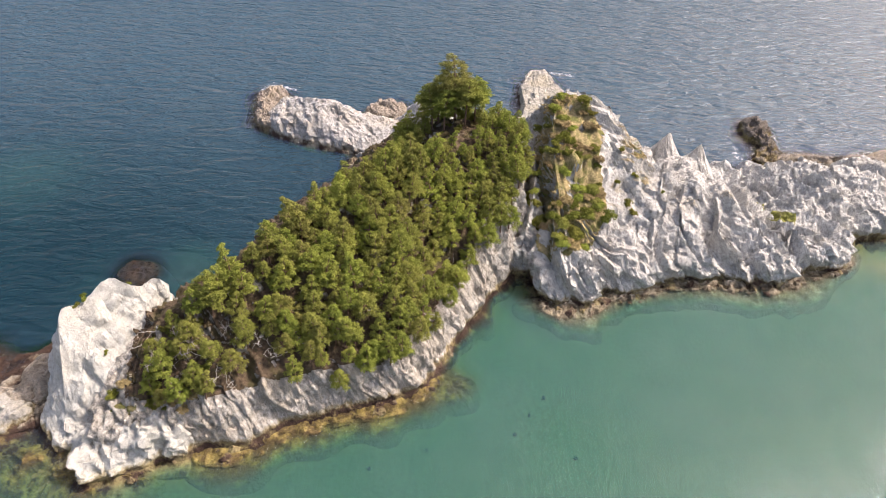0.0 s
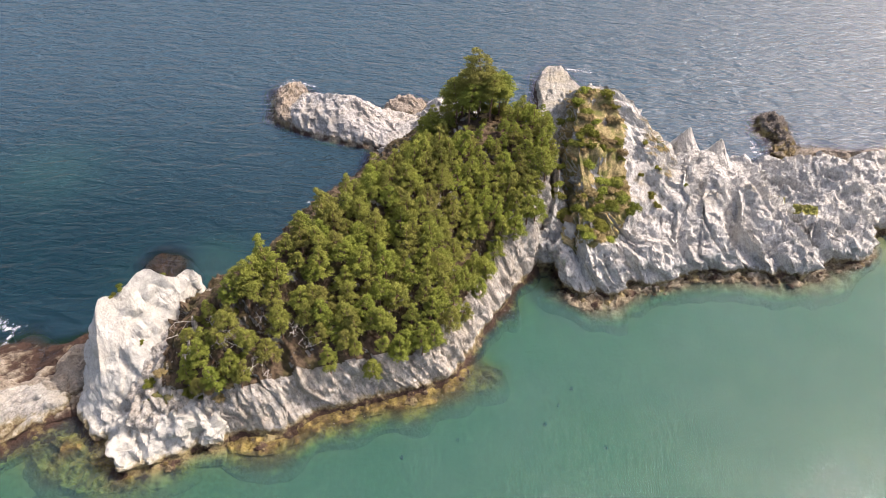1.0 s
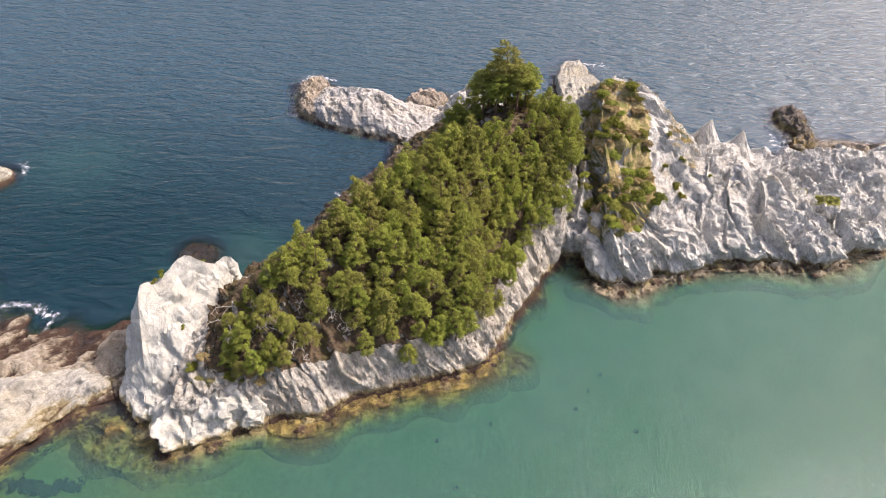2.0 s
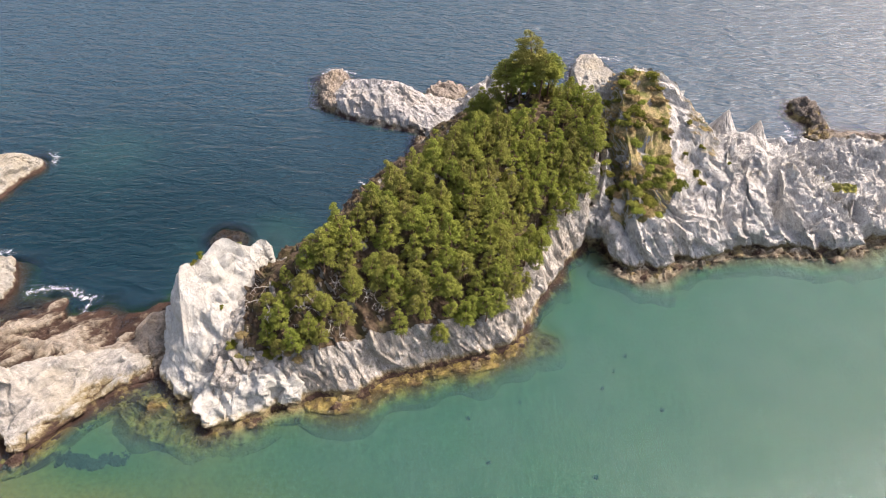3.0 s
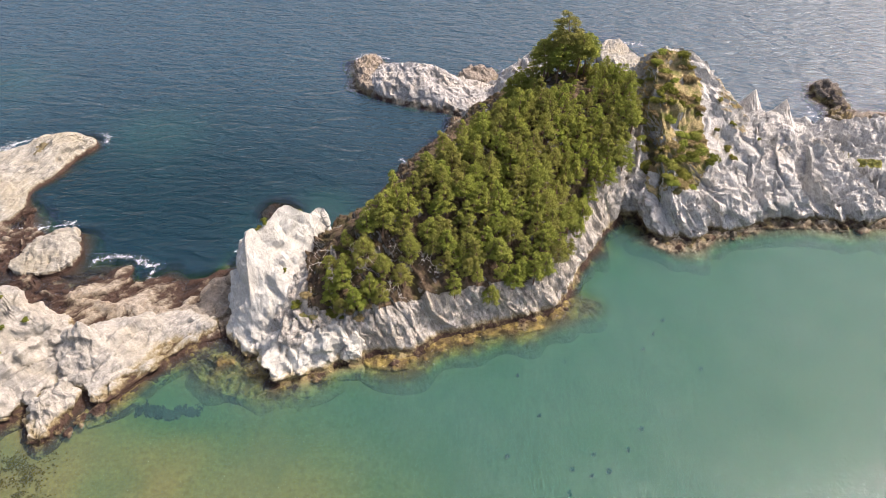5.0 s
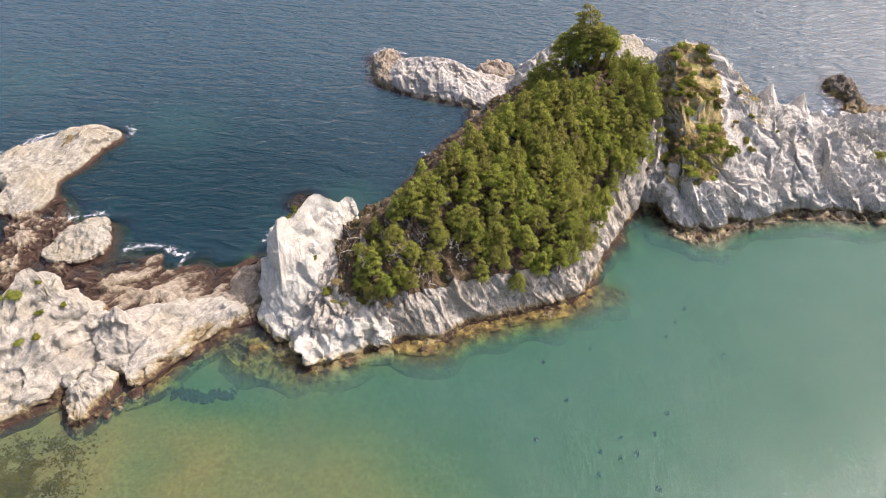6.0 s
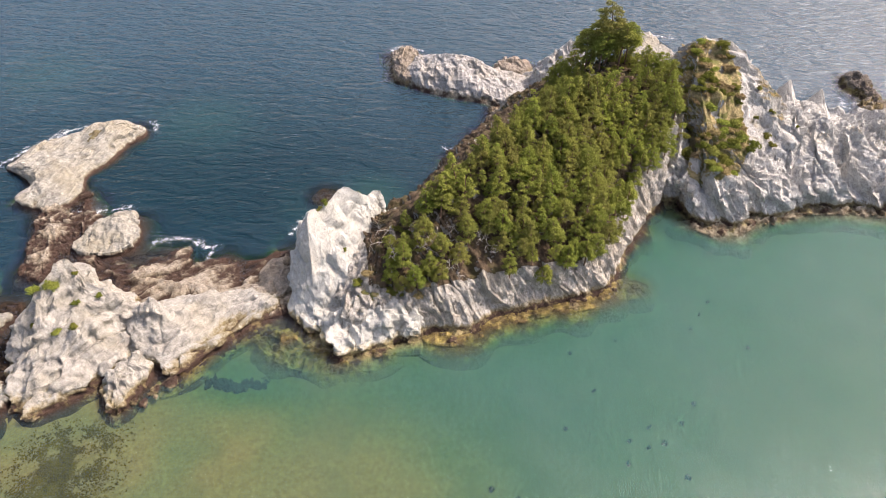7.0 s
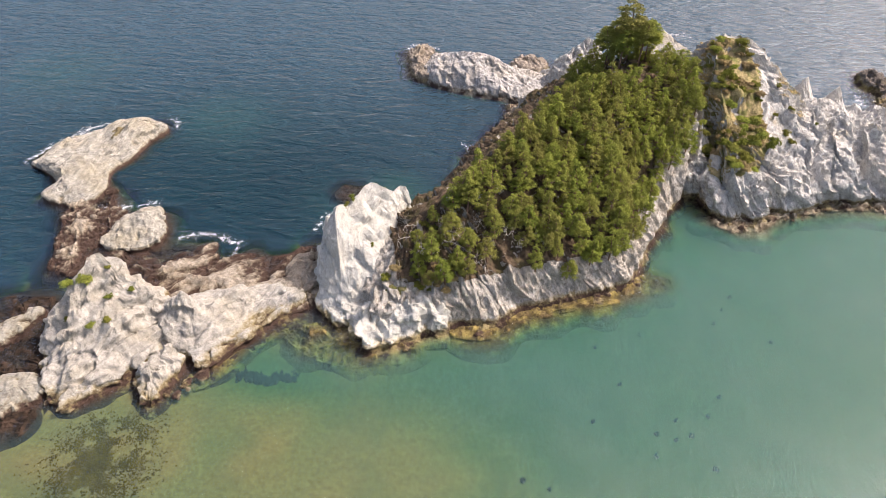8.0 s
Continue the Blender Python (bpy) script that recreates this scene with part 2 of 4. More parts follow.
def plain_wood(name, a, bcol):
    m, nt, b = material(name)
    pos, z, nz = geometry(nt)
    g = tex(nt, 3.0, 5, 0.65, pos, (1, 1, 0.3))
    nt.links.new(mix(nt, g, a, bcol), b.inputs["Base Color"])
    b.inputs["Roughness"].default_value = 0.9
    bump(nt, b, g, 0.6, 0.05)
    return m


bark_mat = plain_wood("pine_bark", (0.09, 0.055, 0.035), (0.26, 0.155, 0.10))
dead_mat = plain_wood("dead_wood", (0.26, 0.23, 0.20), (0.50, 0.46, 0.41))


# ---- meshes ----
def mesh_object(name, verts, faces, mat, smooth=True, parent=None, label=""):
    me = bpy.data.meshes.new(name)
    me.from_pydata(verts, [], faces)
    if smooth:
        me.shade_smooth()
    me.materials.append(mat)
    ob = new(name, me)
    if parent is not None:
        ob.parent = parent
    if label:
        tagged(ob, label)
    return ob


def resample(points, step, closed):
    """Points of a rounded line through the given ones, about step apart."""
    p = np.array(points, float)
    n = len(p)
    out = []
    for i in range(n if closed else n - 1):
        a, b_, c, d = (p[(i + k) % n] if closed else p[min(max(i + k, 0), n - 1)] for k in (-1, 0, 1, 2))
        m = max(2, int(np.ceil(np.linalg.norm((c - b_)[:2]) / step)))
        t = (np.arange(m) / m)[:, None]
        out.append(0.5 * (2 * b_ + (c - a) * t + (2 * a - 5 * b_ + 4 * c - d) * t**2 + (3 * b_ - a - 3 * c + d) * t**3))
    if not closed:
        out.append(p[-1:])
    return np.concatenate(out)


def ring_blur(v, width):
    k = np.exp(-0.5 * (np.arange(-3 * width, 3 * width + 1) / width) ** 2)
    k /= k.sum()
    m = 3 * width
    while m > len(v):
        v = np.concatenate([v, v])
    big = np.concatenate([v[-m:], v, v[:m]])
    return np.convolve(big, k, "valid")


GROUNDS = []


def rock_mass(name, outline, spine, mat, step=0.5, rings=60, lean=0.4, bow=1.0, lump=(6.0, 0.9), flute=(2.6, 0.9, 0.3), block=(3.2, 1.0), rib=None, grit=0.22, seed=1, blur=12, deep=-6.0, label="", category="rock", skirt=1.5, cover=None, sink=0.0, beds=None, dip=(0.5, -0.4), strike=None):
    """A rock that rises from its outline at the water (x, y, height of the steep foot) to its crest line (x, y, z)."""
    o = resample([p if len(p) > 3 else (*p, lean) for p in outline], step, True)
    sp = resample(spine, 0.4, False)
    if np.sum(o[:, 0] * np.roll(o[:, 1], -1) - o[:, 1] * np.roll(o[:, 0], -1)) < 0:
        o = o[::-1]
    near = np.argmin(((o[:, None, :2] - sp[None, :, :2]) ** 2).sum(-1), 1).astype(float)
    near = ring_blur(near, blur).clip(0, len(sp) - 1)
    lo = np.floor(near).astype(int).clip(0, len(sp) - 2)
    fr = (near - lo)[:, None]
    crest = sp[lo] * (1 - fr) + sp[lo + 1] * fr
    n = len(o)
    arc = np.concatenate([[0], np.cumsum(np.linalg.norm(np.diff(o[:, :2], axis=0), axis=1))])
    inward = crest[:, :2] - o[:, :2]
    far = np.linalg.norm(inward, axis=1) + 1e-6
    inward /= far[:, None]
    foot = np.minimum(o[:, 2], 0.93 * crest[:, 2]).clip(0.2)
    inset = np.minimum(foot * o[:, 3].clip(0.1), 0.6 * far)
    rows = []
    for zz, out in ((deep, 1.6 + skirt * 1.2), (-2.4, 0.6 + skirt * 1.1), (-1.2, 0.3 + skirt * 1.0), (-0.5, skirt * 0.6)):
        ragged = 0.3 + 1.5 * np.clip(0.5 + 0.6 * vnoise(arc / 5.0, 0.3 * seed, 0.5, seed + 80), 0, 1)
        rows.append(np.c_[o[:, :2] - inward * (out * ragged)[:, None], np.full(n, zz)])
    under = len(rows)
    steep = np.mean(np.hypot(foot, inset))
    gentle = np.mean(np.hypot(far - inset, crest[:, 2] - foot))
    k = max(6, int(rings * steep / (steep + gentle)))
    for j in range(k):
        t = j / k
        rows.append(np.c_[o[:, :2] + inward * (inset * t)[:, None], foot * t])
    for j in range(rings - k + 1):
        t = j / (rings - k)
        rows.append(np.c_[o[:, :2] + inward * (inset + (far - inset) * t)[:, None], foot + (crest[:, 2] - foot) * t**bow])
    p = np.array(rows)  # rows x around x 3
    m = len(p)
    ds = np.roll(p, -1, 1) - np.roll(p, 1, 1)
    dv = np.gradient(p, axis=0)
    nor = np.cross(ds, dv)
    nor /= np.linalg.norm(nor, axis=-1, keepdims=True) + 1e-9
    v = (np.arange(m) - under).clip(0)[:, None] / (m - 1 - under)
    top = np.clip((v - 0.9) / 0.1, 0, 1)[..., None]
    nor = nor * (1 - top) + np.array([0, 0, 1.0]) * top
    x, y, z = p[..., 0], p[..., 1], p[..., 2]
    run = np.concatenate([np.zeros((1, n)), np.cumsum(np.linalg.norm(np.diff(p, axis=0), axis=-1), 0)])  # metres up the face
    size, amp = lump
    d = amp * fbm(x / size, y / size, z / size * 0.7, 3, seed)
    low = np.clip(v * 10, 0.25, 1)
    edge_up = 1 - top[..., 0]
    wave, depth_, slant = flute
    bent = fbm(x / 7, y / 7, z / 7, 2, seed + 70)
    around = arc[None, :] + slant * z + 1.3 * bent
    where = np.clip(0.45 + 0.9 * fbm(x / 8, y / 8, z / 8, 2, seed + 33), 0, 1)
    if rib is not None:
        d = d + low * edge_up * rib[1] * (ridged((arc[None, :] + rib[2] * z + 2.0 * bent) / rib[0], run / rib[0] * 0.30, 0.31 * seed, 2, seed + 71) - 0.25)
    d = d + low * edge_up * depth_ * where * (0.7 * ridged(around / wave, run / wave * 0.22, 0.13 * seed, 3, seed + 5) - 0.2)
    cut = vnoise(around / wave * 0.6, run / wave * 0.12, 0.7 * seed, seed + 8)
    d = d - low * edge_up * depth_ * 1.6 * (1 - where) * np.clip(1 - np.abs(cut) * 9, 0, 1)
    big, amp = block
    warp = 0.35 * fbm(x / big, y / big, z / big, 2, seed + 40)
    # relief drawn out along the dip of the rock, which leans to the north-west as it rises
    tall = 1.0 if flute[1] < 0.2 else 0.48
    sx, sy = (x + dip[0] * z) / big, (y + dip[1] * z) / big
    if strike is not None:  # drawn out level, along the strike, instead
        ca, sa = math.cos(radians(strike)), math.sin(radians(strike))
        sx, sy, tall = (x * ca + y * sa) / big * 0.36, (-x * sa + y * ca) / big, 1.0
    val, edge = facets(sx + warp, sy - warp, z / big * tall + 0.5 * warp, seed + 50)
    d = d + amp * 0.8 * low * edge_up * (val - 0.10 * np.clip(1 - edge * 9, 0, 1))
    val, edge = facets(sx * 2.4 - warp, sy * 2.4, z / big * 2.2 * tall + warp, seed + 60, 26.0)
    d = d + amp * 0.36 * low * (val - 0.15 * np.clip(1 - edge * 6, 0, 1))
    d = d + (1 - edge_up) * 0.6 * amp * ridged(x / big, y / big, z / big, 3, seed + 90)
    gx_, gy_ = sx * big, sy * big
    d = d + grit * low * (0.8 * ridged(gx_ / 1.7, gy_ / 1.7, z / 1.7 * tall, 3, seed + 3) - 0.2 + 0.35 * fbm(x * 1.5, y * 1.5, z * 1.3, 2, seed + 4) + 0.5 * ridged(gx_ / 0.85, gy_ / 0.85, z / 0.85 * tall, 1, seed + 9))
    d = d - 1.8 * grit * np.clip(vnoise(gx_ / 1.5, gy_ / 1.5, z / 1.5 * tall, seed + 6) - 0.42, 0, 1)
    if beds is not None:
        bx, by, bz, gap, amp = beds
        phase = (bx * x + by * y + bz * z) / gap + 0.9 * fbm(x / 8, y / 8, z / 8, 3, seed + 120)
        layer = np.floor(phase)
        proud = np.abs(np.sin(layer * 12.9898 + seed) * 437.58) % 1.0
        after = np.abs(np.sin((layer + 1) * 12.9898 + seed) * 437.58) % 1.0
        step_ = np.clip((phase - layer - 0.72) / 0.28, 0, 1)
        d = d + amp * low * edge_up * (0.35 + 0.65 * where) * (proud * (1 - step_) + after * step_ - 0.5)
    d = d - d[under : under + 20].mean()
    d = d * np.where(z < -0.3, 0.5, 1.0)
    p = p + nor * d[..., None] - np.array([0, 0, sink])
    i, j = np.meshgrid(np.arange(m - 1), np.arange(n), indexing="ij")
    j2 = (j + 1) % n
    faces = np.stack([i * n + j, i * n + j2, (i + 1) * n + j2, (i + 1) * n + j], -1).reshape(-1, 4)
    ob = mesh_object(name, p.reshape(-1, 3).tolist(), faces.tolist(), mat)
    ob.data.set_sharp_from_angle(angle=radians(34))
    GROUNDS.append(ob)
    if cover is not None:
        part_name, poly, cover_mat, steepest, share, part_label = cover
        corner = p.reshape(-1, 3)
        mid = corner[faces].mean(1)
        fn = np.cross(corner[faces[:, 2]] - corner[faces[:, 0]], corner[faces[:, 3]] - corner[faces[:, 1]])
        fn /= np.linalg.norm(fn, axis=1, keepdims=True) + 1e-9
        ok = (fn[:, 2] > steepest) & (fbm(mid[:, 0] / 3, mid[:, 1] / 3, mid[:, 2] / 3, 3, seed + 99) > share) & (mid[:, 2] > 3)
        px, py, hit = mid[:, 0], mid[:, 1], np.zeros(len(mid), bool)
        for q in range(len(poly)):
            (x1, y1), (x2, y2) = poly[q - 1], poly[q]
            hit ^= ((y1 > py) != (y2 > py)) & (px < (x2 - x1) * (py - y1) / (y2 - y1 + 1e-9) + x1)
        keep = faces[ok & hit]
        ids, back = np.unique(keep, return_inverse=True)
        lift = 0.12 + 0.10 * vnoise(corner[ids, 0] * 2, corner[ids, 1] * 2, corner[ids, 2] * 2, seed)
        raised = corner[ids] + np.c_[0 * lift, -0.4 * lift, lift]
        mesh_object(part_name, raised.tolist(), back.reshape(-1, 4).tolist(), cover_mat, parent=ob, label=part_label)
    return tagged(ob, label, category)


# ---- rocks ----
headland = rock_mass("wooded_headland",
    [(-50, 53, 5), (-44, 54, 6), (-38, 54.5, 6), (-32, 56, 6.5), (-27, 56.5, 7), (-22, 59.5, 7), (-15, 62, 6.5), (-8, 64, 6), (-3, 66, 5.5), (1, 69, 5),
     (4, 74, 4.5), (6, 79, 4.5), (9, 84, 4), (12, 88, 4.5), (15.5, 93.5, 8, 0.25), (18.5, 98.5, 12, 0.2), (20.5, 102, 15, 0.18), (22.5, 108, 18, 0.18), (24, 116, 20, 0.2), (22, 126, 19, 0.3), (18, 133, 12), (6, 139, 10), (-8, 139, 6), (-18, 136, 5), (-20, 127, 5),
     (-26, 118, 6), (-32, 107, 8), (-37, 96, 9), (-42, 87, 9), (-50, 80, 8), (-54, 66, 6)],
    [(-43, 70, 13), (-36.5, 71, 17.3), (-29.5, 78, 20), (-19, 88, 22.3), (-7, 97, 23), (4, 107, 23), (6, 121, 22.5)],
    headland_mat, step=0.29, rings=120, lean=0.45, bow=0.9, lump=(7, 0.4), flute=(1.6, 0.42, 0.3), block=(2.4, 0.8), rib=(6, 0.6, 0.3), grit=0.2, seed=3, beds=(0.72, -0.42, 0.30, 1.5, 0.6), skirt=1.8, cover=("forest_floor", FLOOR, litter_mat, 0.18, -0.9, "brown forest floor with litter and dry grass"),
    label="pale rock headland with dry scrub and pines, rising from the sea", category="headland")
rock_mass("rock_pinnacle",
    [(-54.5, 54.5, 1.5), (-50, 56.5, 3), (-46, 61, 6), (-43.5, 68, 7), (-42.5, 75, 8), (-43, 81, 7), (-48, 84, 7), (-54, 83.5, 7), (-59.5, 80, 8), (-62, 74, 8), (-62, 66, 5), (-59.5, 59, 2)],
    [(-55, 58, 3), (-55.6, 62.5, 8.5), (-56.8, 69.3, 14.8), (-54.5, 71.3, 15.2), (-51.3, 74.8, 17.1), (-50.4, 75.2, 17.1), (-47.5, 75.2, 15.2), (-46, 78, 14.6), (-44.6, 78.3, 14.2)],
    white_rock_mat, step=0.22, rings=120, lean=0.32, bow=1.0, lump=(9, 0.3), flute=(3.4, 0.0, 0.1), block=(6.0, 0.95), rib=(13, 0.6, 0.1), grit=0.17, seed=11, blur=7,
    beds=(0.75, -0.45, 0.40, 2.8, 0.22), cover=("moss", [(-57, 69.5), (-54, 70.3), (-52.2, 73.3), (-54, 74.5)], moss_mat, 0.1, 0.05, "thin green moss along the crest"), label="bare white rock pinnacle with jagged top at the headland's end", category="rock pinnacle")
rock_mass("rock_buttress",
    [(-53, 51.5, 3), (-49.5, 49.5, 3), (-44, 51.2, 4), (-39, 53, 4), (-35.5, 54, 3), (-34.5, 58, 4), (-40, 63, 4), (-47, 64, 4), (-52, 58, 4)],
    [(-48.5, 56.5, 6.4), (-45, 58.5, 6.8), (-39, 58, 6.3)], white_rock_mat, step=0.32, rings=46, lean=0.5, lump=(4, 0.5), flute=(2.4, 0.18, 0.5), block=(3.4, 1.1), rib=(6, 0.7, 0.6), grit=0.22, seed=14, skirt=2.0,
    beds=(0.62, -0.50, 0.55, 1.4, 0.55), cover=("turf", [(-47.5, 57), (-43.5, 57.5), (-43, 61), (-47, 61.5)], turf_mat, 0.1, -0.1, "patch of dry olive grass"), label="low white rock buttress at the waterline", category="rock")
rock_mass("grey_cliff",
    [(21.5, 98, 5), (22, 92.5, 6), (26, 89, 6), (32, 89, 6), (37, 92.5, 6), (42, 92.5, 6), (48, 95.5, 5), (53, 100, 5), (54, 112, 6), (52, 130, 6), (46, 143, 8), (36, 147, 9), (27, 147, 10), (20, 140, 12), (19, 125, 14), (21, 116, 14), (23.5, 109, 13), (22.5, 103, 9)],
    [(27, 105, 14), (26, 112, 18.2), (26.5, 122, 22.8), (30, 129.5, 25.6), (36, 128, 25.5), (41, 125.5, 22.0), (46.5, 121.5, 17)],
    cliff_mat, step=0.27, rings=155, lean=0.35, bow=0.95, lump=(7, 0.7), flute=(2.3, 0.6, 0.4), block=(2.7, 1.0), rib=(4.6, 1.2, 0.7), grit=0.25, seed=21,
    cover=("turf", SLOPE, turf_mat, 0.10, -0.55, "dry straw-coloured turf"),
    beds=(0.62, -0.60, 0.45, 1.9, 0.6), label="tall grey-white rock cliff with shrubs and dry grass", category="cliff")
rock_mass("cliff_ridge",
    [(42, 93, 4), (49, 95.5, 5), (58, 96.5, 5), (63, 98, 4), (68, 96, 4), (73, 96, 4), (77, 98.5, 4), (80, 106, 4), (79, 120, 4), (76, 136, 3), (66, 142, 3), (54, 143, 4), (44, 138, 6), (41, 118, 6), (41, 104, 5)],
    [(45, 120, 15.2), (49, 117.5, 13.2), (52, 116, 14.6), (55.5, 115.5, 12.4), (58, 114.5, 14.6), (62, 113.5, 11.2), (65, 112.5, 12.4), (70, 112, 8.5)],
    cliff_mat, step=0.27, rings=130, lean=0.3, lump=(7, 0.8), flute=(2.4, 0.7, 0.8), block=(2.8, 1.0), rib=(5.0, 1.7, 0.9), grit=0.25, seed=27,
    cover=("moss", [(75, 116), (78.5, 116.5), (79, 119), (75, 118.5)], moss_mat, -1, -9, "bright green moss in a hollow"),
    beds=(0.62, -0.60, 0.45, 1.9, 0.6), label="jagged grey-white rock ridge with slanting ribs", category="cliff")
rock_mass("cliff_ridge",
    [(73, 96.5, 4), (78, 98.5, 5), (84, 101, 5), (91, 103.5, 5), (97, 110, 4), (107, 114, 4), (122, 115, 4), (140, 118, 3), (142, 138, 3), (122, 142, 2), (106, 143, 2), (92, 141, 2), (80, 138, 3), (72, 126, 4), (72, 108, 4)],
    [(79, 107, 7.2), (84, 114, 7.2), (88, 117, 9.0), (92, 119, 10.8), (96, 120, 8.0), (100, 121, 8.8), (104, 122, 10.2), (110, 123, 8.2), (122, 126, 7.5), (136, 128, 6)],
    cliff_mat, step=0.30, rings=110, lean=0.3, lump=(7, 0.9), flute=(2.4, 0.6, 0.6), block=(2.8, 1.0), rib=(5.0, 1.5, 0.8), grit=0.25, seed=33,
    cover=("moss", [(75, 112.5), (78, 114.8), (81.5, 111.8), (80.5, 109), (77, 110.3)], moss_mat, -1, -9, "bright green moss in a hollow"),
    beds=(0.62, -0.60, 0.45, 1.9, 0.6), label="jagged grey-white rock ridge sinking towards the shore", category="cliff")
rock_mass("gully_rock",
    [(17.2, 98.5, 6), (19.5, 97.3, 6), (22.5, 98, 6), (25, 104, 8), (25.5, 114, 10), (22.5, 121, 12), (20, 113, 10), (18.3, 104, 8)],
    [(20.3, 101, 9), (22, 108, 13.5), (22.8, 117, 17)], cliff_mat, step=0.3, rings=50, lean=0.15, lump=(5, 0.5), flute=(2, 0.4, 0.3), block=(2.6, 0.8), grit=0.3, seed=37,
    label="shaded rock in the gully above a small sea cave", category="rock")
for x, y, z, r, s in ((58.5, 136, 12.6, 8, 41), (64.7, 131, 12.8, 8, 43)):
    rock_mass("rock_spike", [(x + r * 1.1 * math.cos(a), y + r * math.sin(a), 3) for a in np.arange(8) * math.tau / 8],
        [(x - 2.2, y - 0.8, z - 2.6), (x, y, z), (x + 1.2, y + 0.4, z - 1.8)], cliff_mat, step=0.4, rings=40, lean=0.8, bow=1.0, lump=(5, 0.15), flute=(2, 0.22, 0.1), block=(2.5, 0.2), grit=0.08, seed=s,
        label="pointed pale rock spike behind the ridge", category="rock")
rock_mass("dark_rock", [(88, 147, 1.2), (87, 143.5, 1.2), (92, 141, 1.2), (97, 145, 1.2), (95.5, 152, 1.5), (97.5, 160, 2), (95, 165, 2.2), (90.5, 164, 2.2), (89, 157, 2), (91, 151, 1.5)],
    [(93, 162, 3.8), (93, 155, 2.2), (92, 146, 2.2)], dark_rock_mat, step=0.5, rings=30, lump=(4, 0.5), flute=(3, 0.4, 0.2), block=(2.4, 0.9), seed=51, label="low dark brown rock in the surf", category="rock")
rock_mass("low_shelf", [(93, 141, 1), (106, 142, 1), (122, 140, 1), (150, 138, 1), (152, 150, 1), (128, 151, 1.2), (114, 147, 1.2), (102, 148, 1.2), (94, 146, 1)],
    [(98, 144.5, 2.5), (118, 144, 2.6), (146, 144, 2.5)], brown_rock_mat, step=0.7, rings=24, lump=(5, 0.4), flute=(3, 0.2, 0.2), block=(3, 0.5), seed=53, label="low brown rock shelf behind the cliffs", category="rock")
rock_mass("far_point", [(22, 148, 4), (26, 164, 3), (27, 178, 3), (30, 188, 3), (36, 190, 3), (40, 180, 3), (43, 164, 3), (44, 148, 4), (34, 140, 4)],
    [(32, 146, 7.0), (34, 162, 3.6), (33, 176, 2.4), (33, 184, 2.8)], islet_mat, step=0.6, rings=40, lump=(6, 0.5), flute=(3, 0.2, 0.2), block=(3, 0.5), grit=0.12, strike=85, seed=55, label="pale rock point reaching out to sea", category="rock")
rock_mass("far_islet", [(-44.5, 158, 2), (-43, 150.5, 3), (-38, 147, 3.5), (-30, 144.5, 3.5), (-22, 141.5, 2.5), (-15, 139, 1.5), (-6, 142, 1.2), (-1, 150, 1.2), (-4, 158, 1.5), (-14, 158, 1.5), (-24, 161, 2), (-34, 165, 2), (-41, 167, 2)],
    [(-40, 158.5, 4.2), (-34, 155.5, 7.0), (-27, 153.5, 8.2), (-21, 151.5, 6.6), (-15, 149, 3.6), (-8, 148, 2.2)], pale_islet_mat, step=0.36, rings=54, lean=0.5, bow=0.75, lump=(6, 0.5), flute=(2.2, 0.3, 0.4), block=(3.0, 0.9), grit=0.25, seed=61,
    label="pale rock islet joined to the headland by low rocks", category="rock islet")
rock_mass("islet_point", [(-48.5, 161, 1.5), (-47, 153, 1.8), (-43.5, 150.5, 2), (-41, 154, 1.5), (-42, 162, 1.5), (-41, 170, 1.5), (-45, 174, 1.5), (-49.5, 169, 1.5)],
    [(-45, 156, 2.8), (-46, 163, 3.4), (-45, 169, 3.2)], brown_rock_mat, step=0.36, rings=32, lean=0.4, bow=0.7, lump=(4, 0.4), flute=(2.4, 0.3, 0.3), block=(2.6, 0.8), grit=0.3, seed=62,
    label="brown flat-topped rock at the islet's end", category="rock")
rock_mass("rock_hump", [(-18, 160, 2), (-10, 157, 2), (-6, 161, 2), (-8, 166, 2), (-15, 166, 2)], [(-14, 162, 3.6), (-10, 162, 3.8)], brown_rock_mat, step=0.4, rings=26, lean=0.3, bow=0.6, lump=(4, 0.3), flute=(3, 0.3, 0.2), block=(2.6, 0.6), seed=63,
    label="rounded brown-topped rock on the islet", category="rock")
rock_mass("rock_pinnacle", [(-8, 148, 6), (0, 145, 7), (8, 147, 7), (10, 155, 7), (2, 159, 7), (-6, 156, 6)], [(-3, 151, 10), (2, 152, 14), (6, 152, 13)], cliff_mat, step=0.5, rings=44, lean=0.3, lump=(5, 0.5), flute=(2.6, 0.6, 0.2), block=(2.6, 0.9), seed=65,
    label="grey rock pinnacle rising behind the pines", category="rock pinnacle")
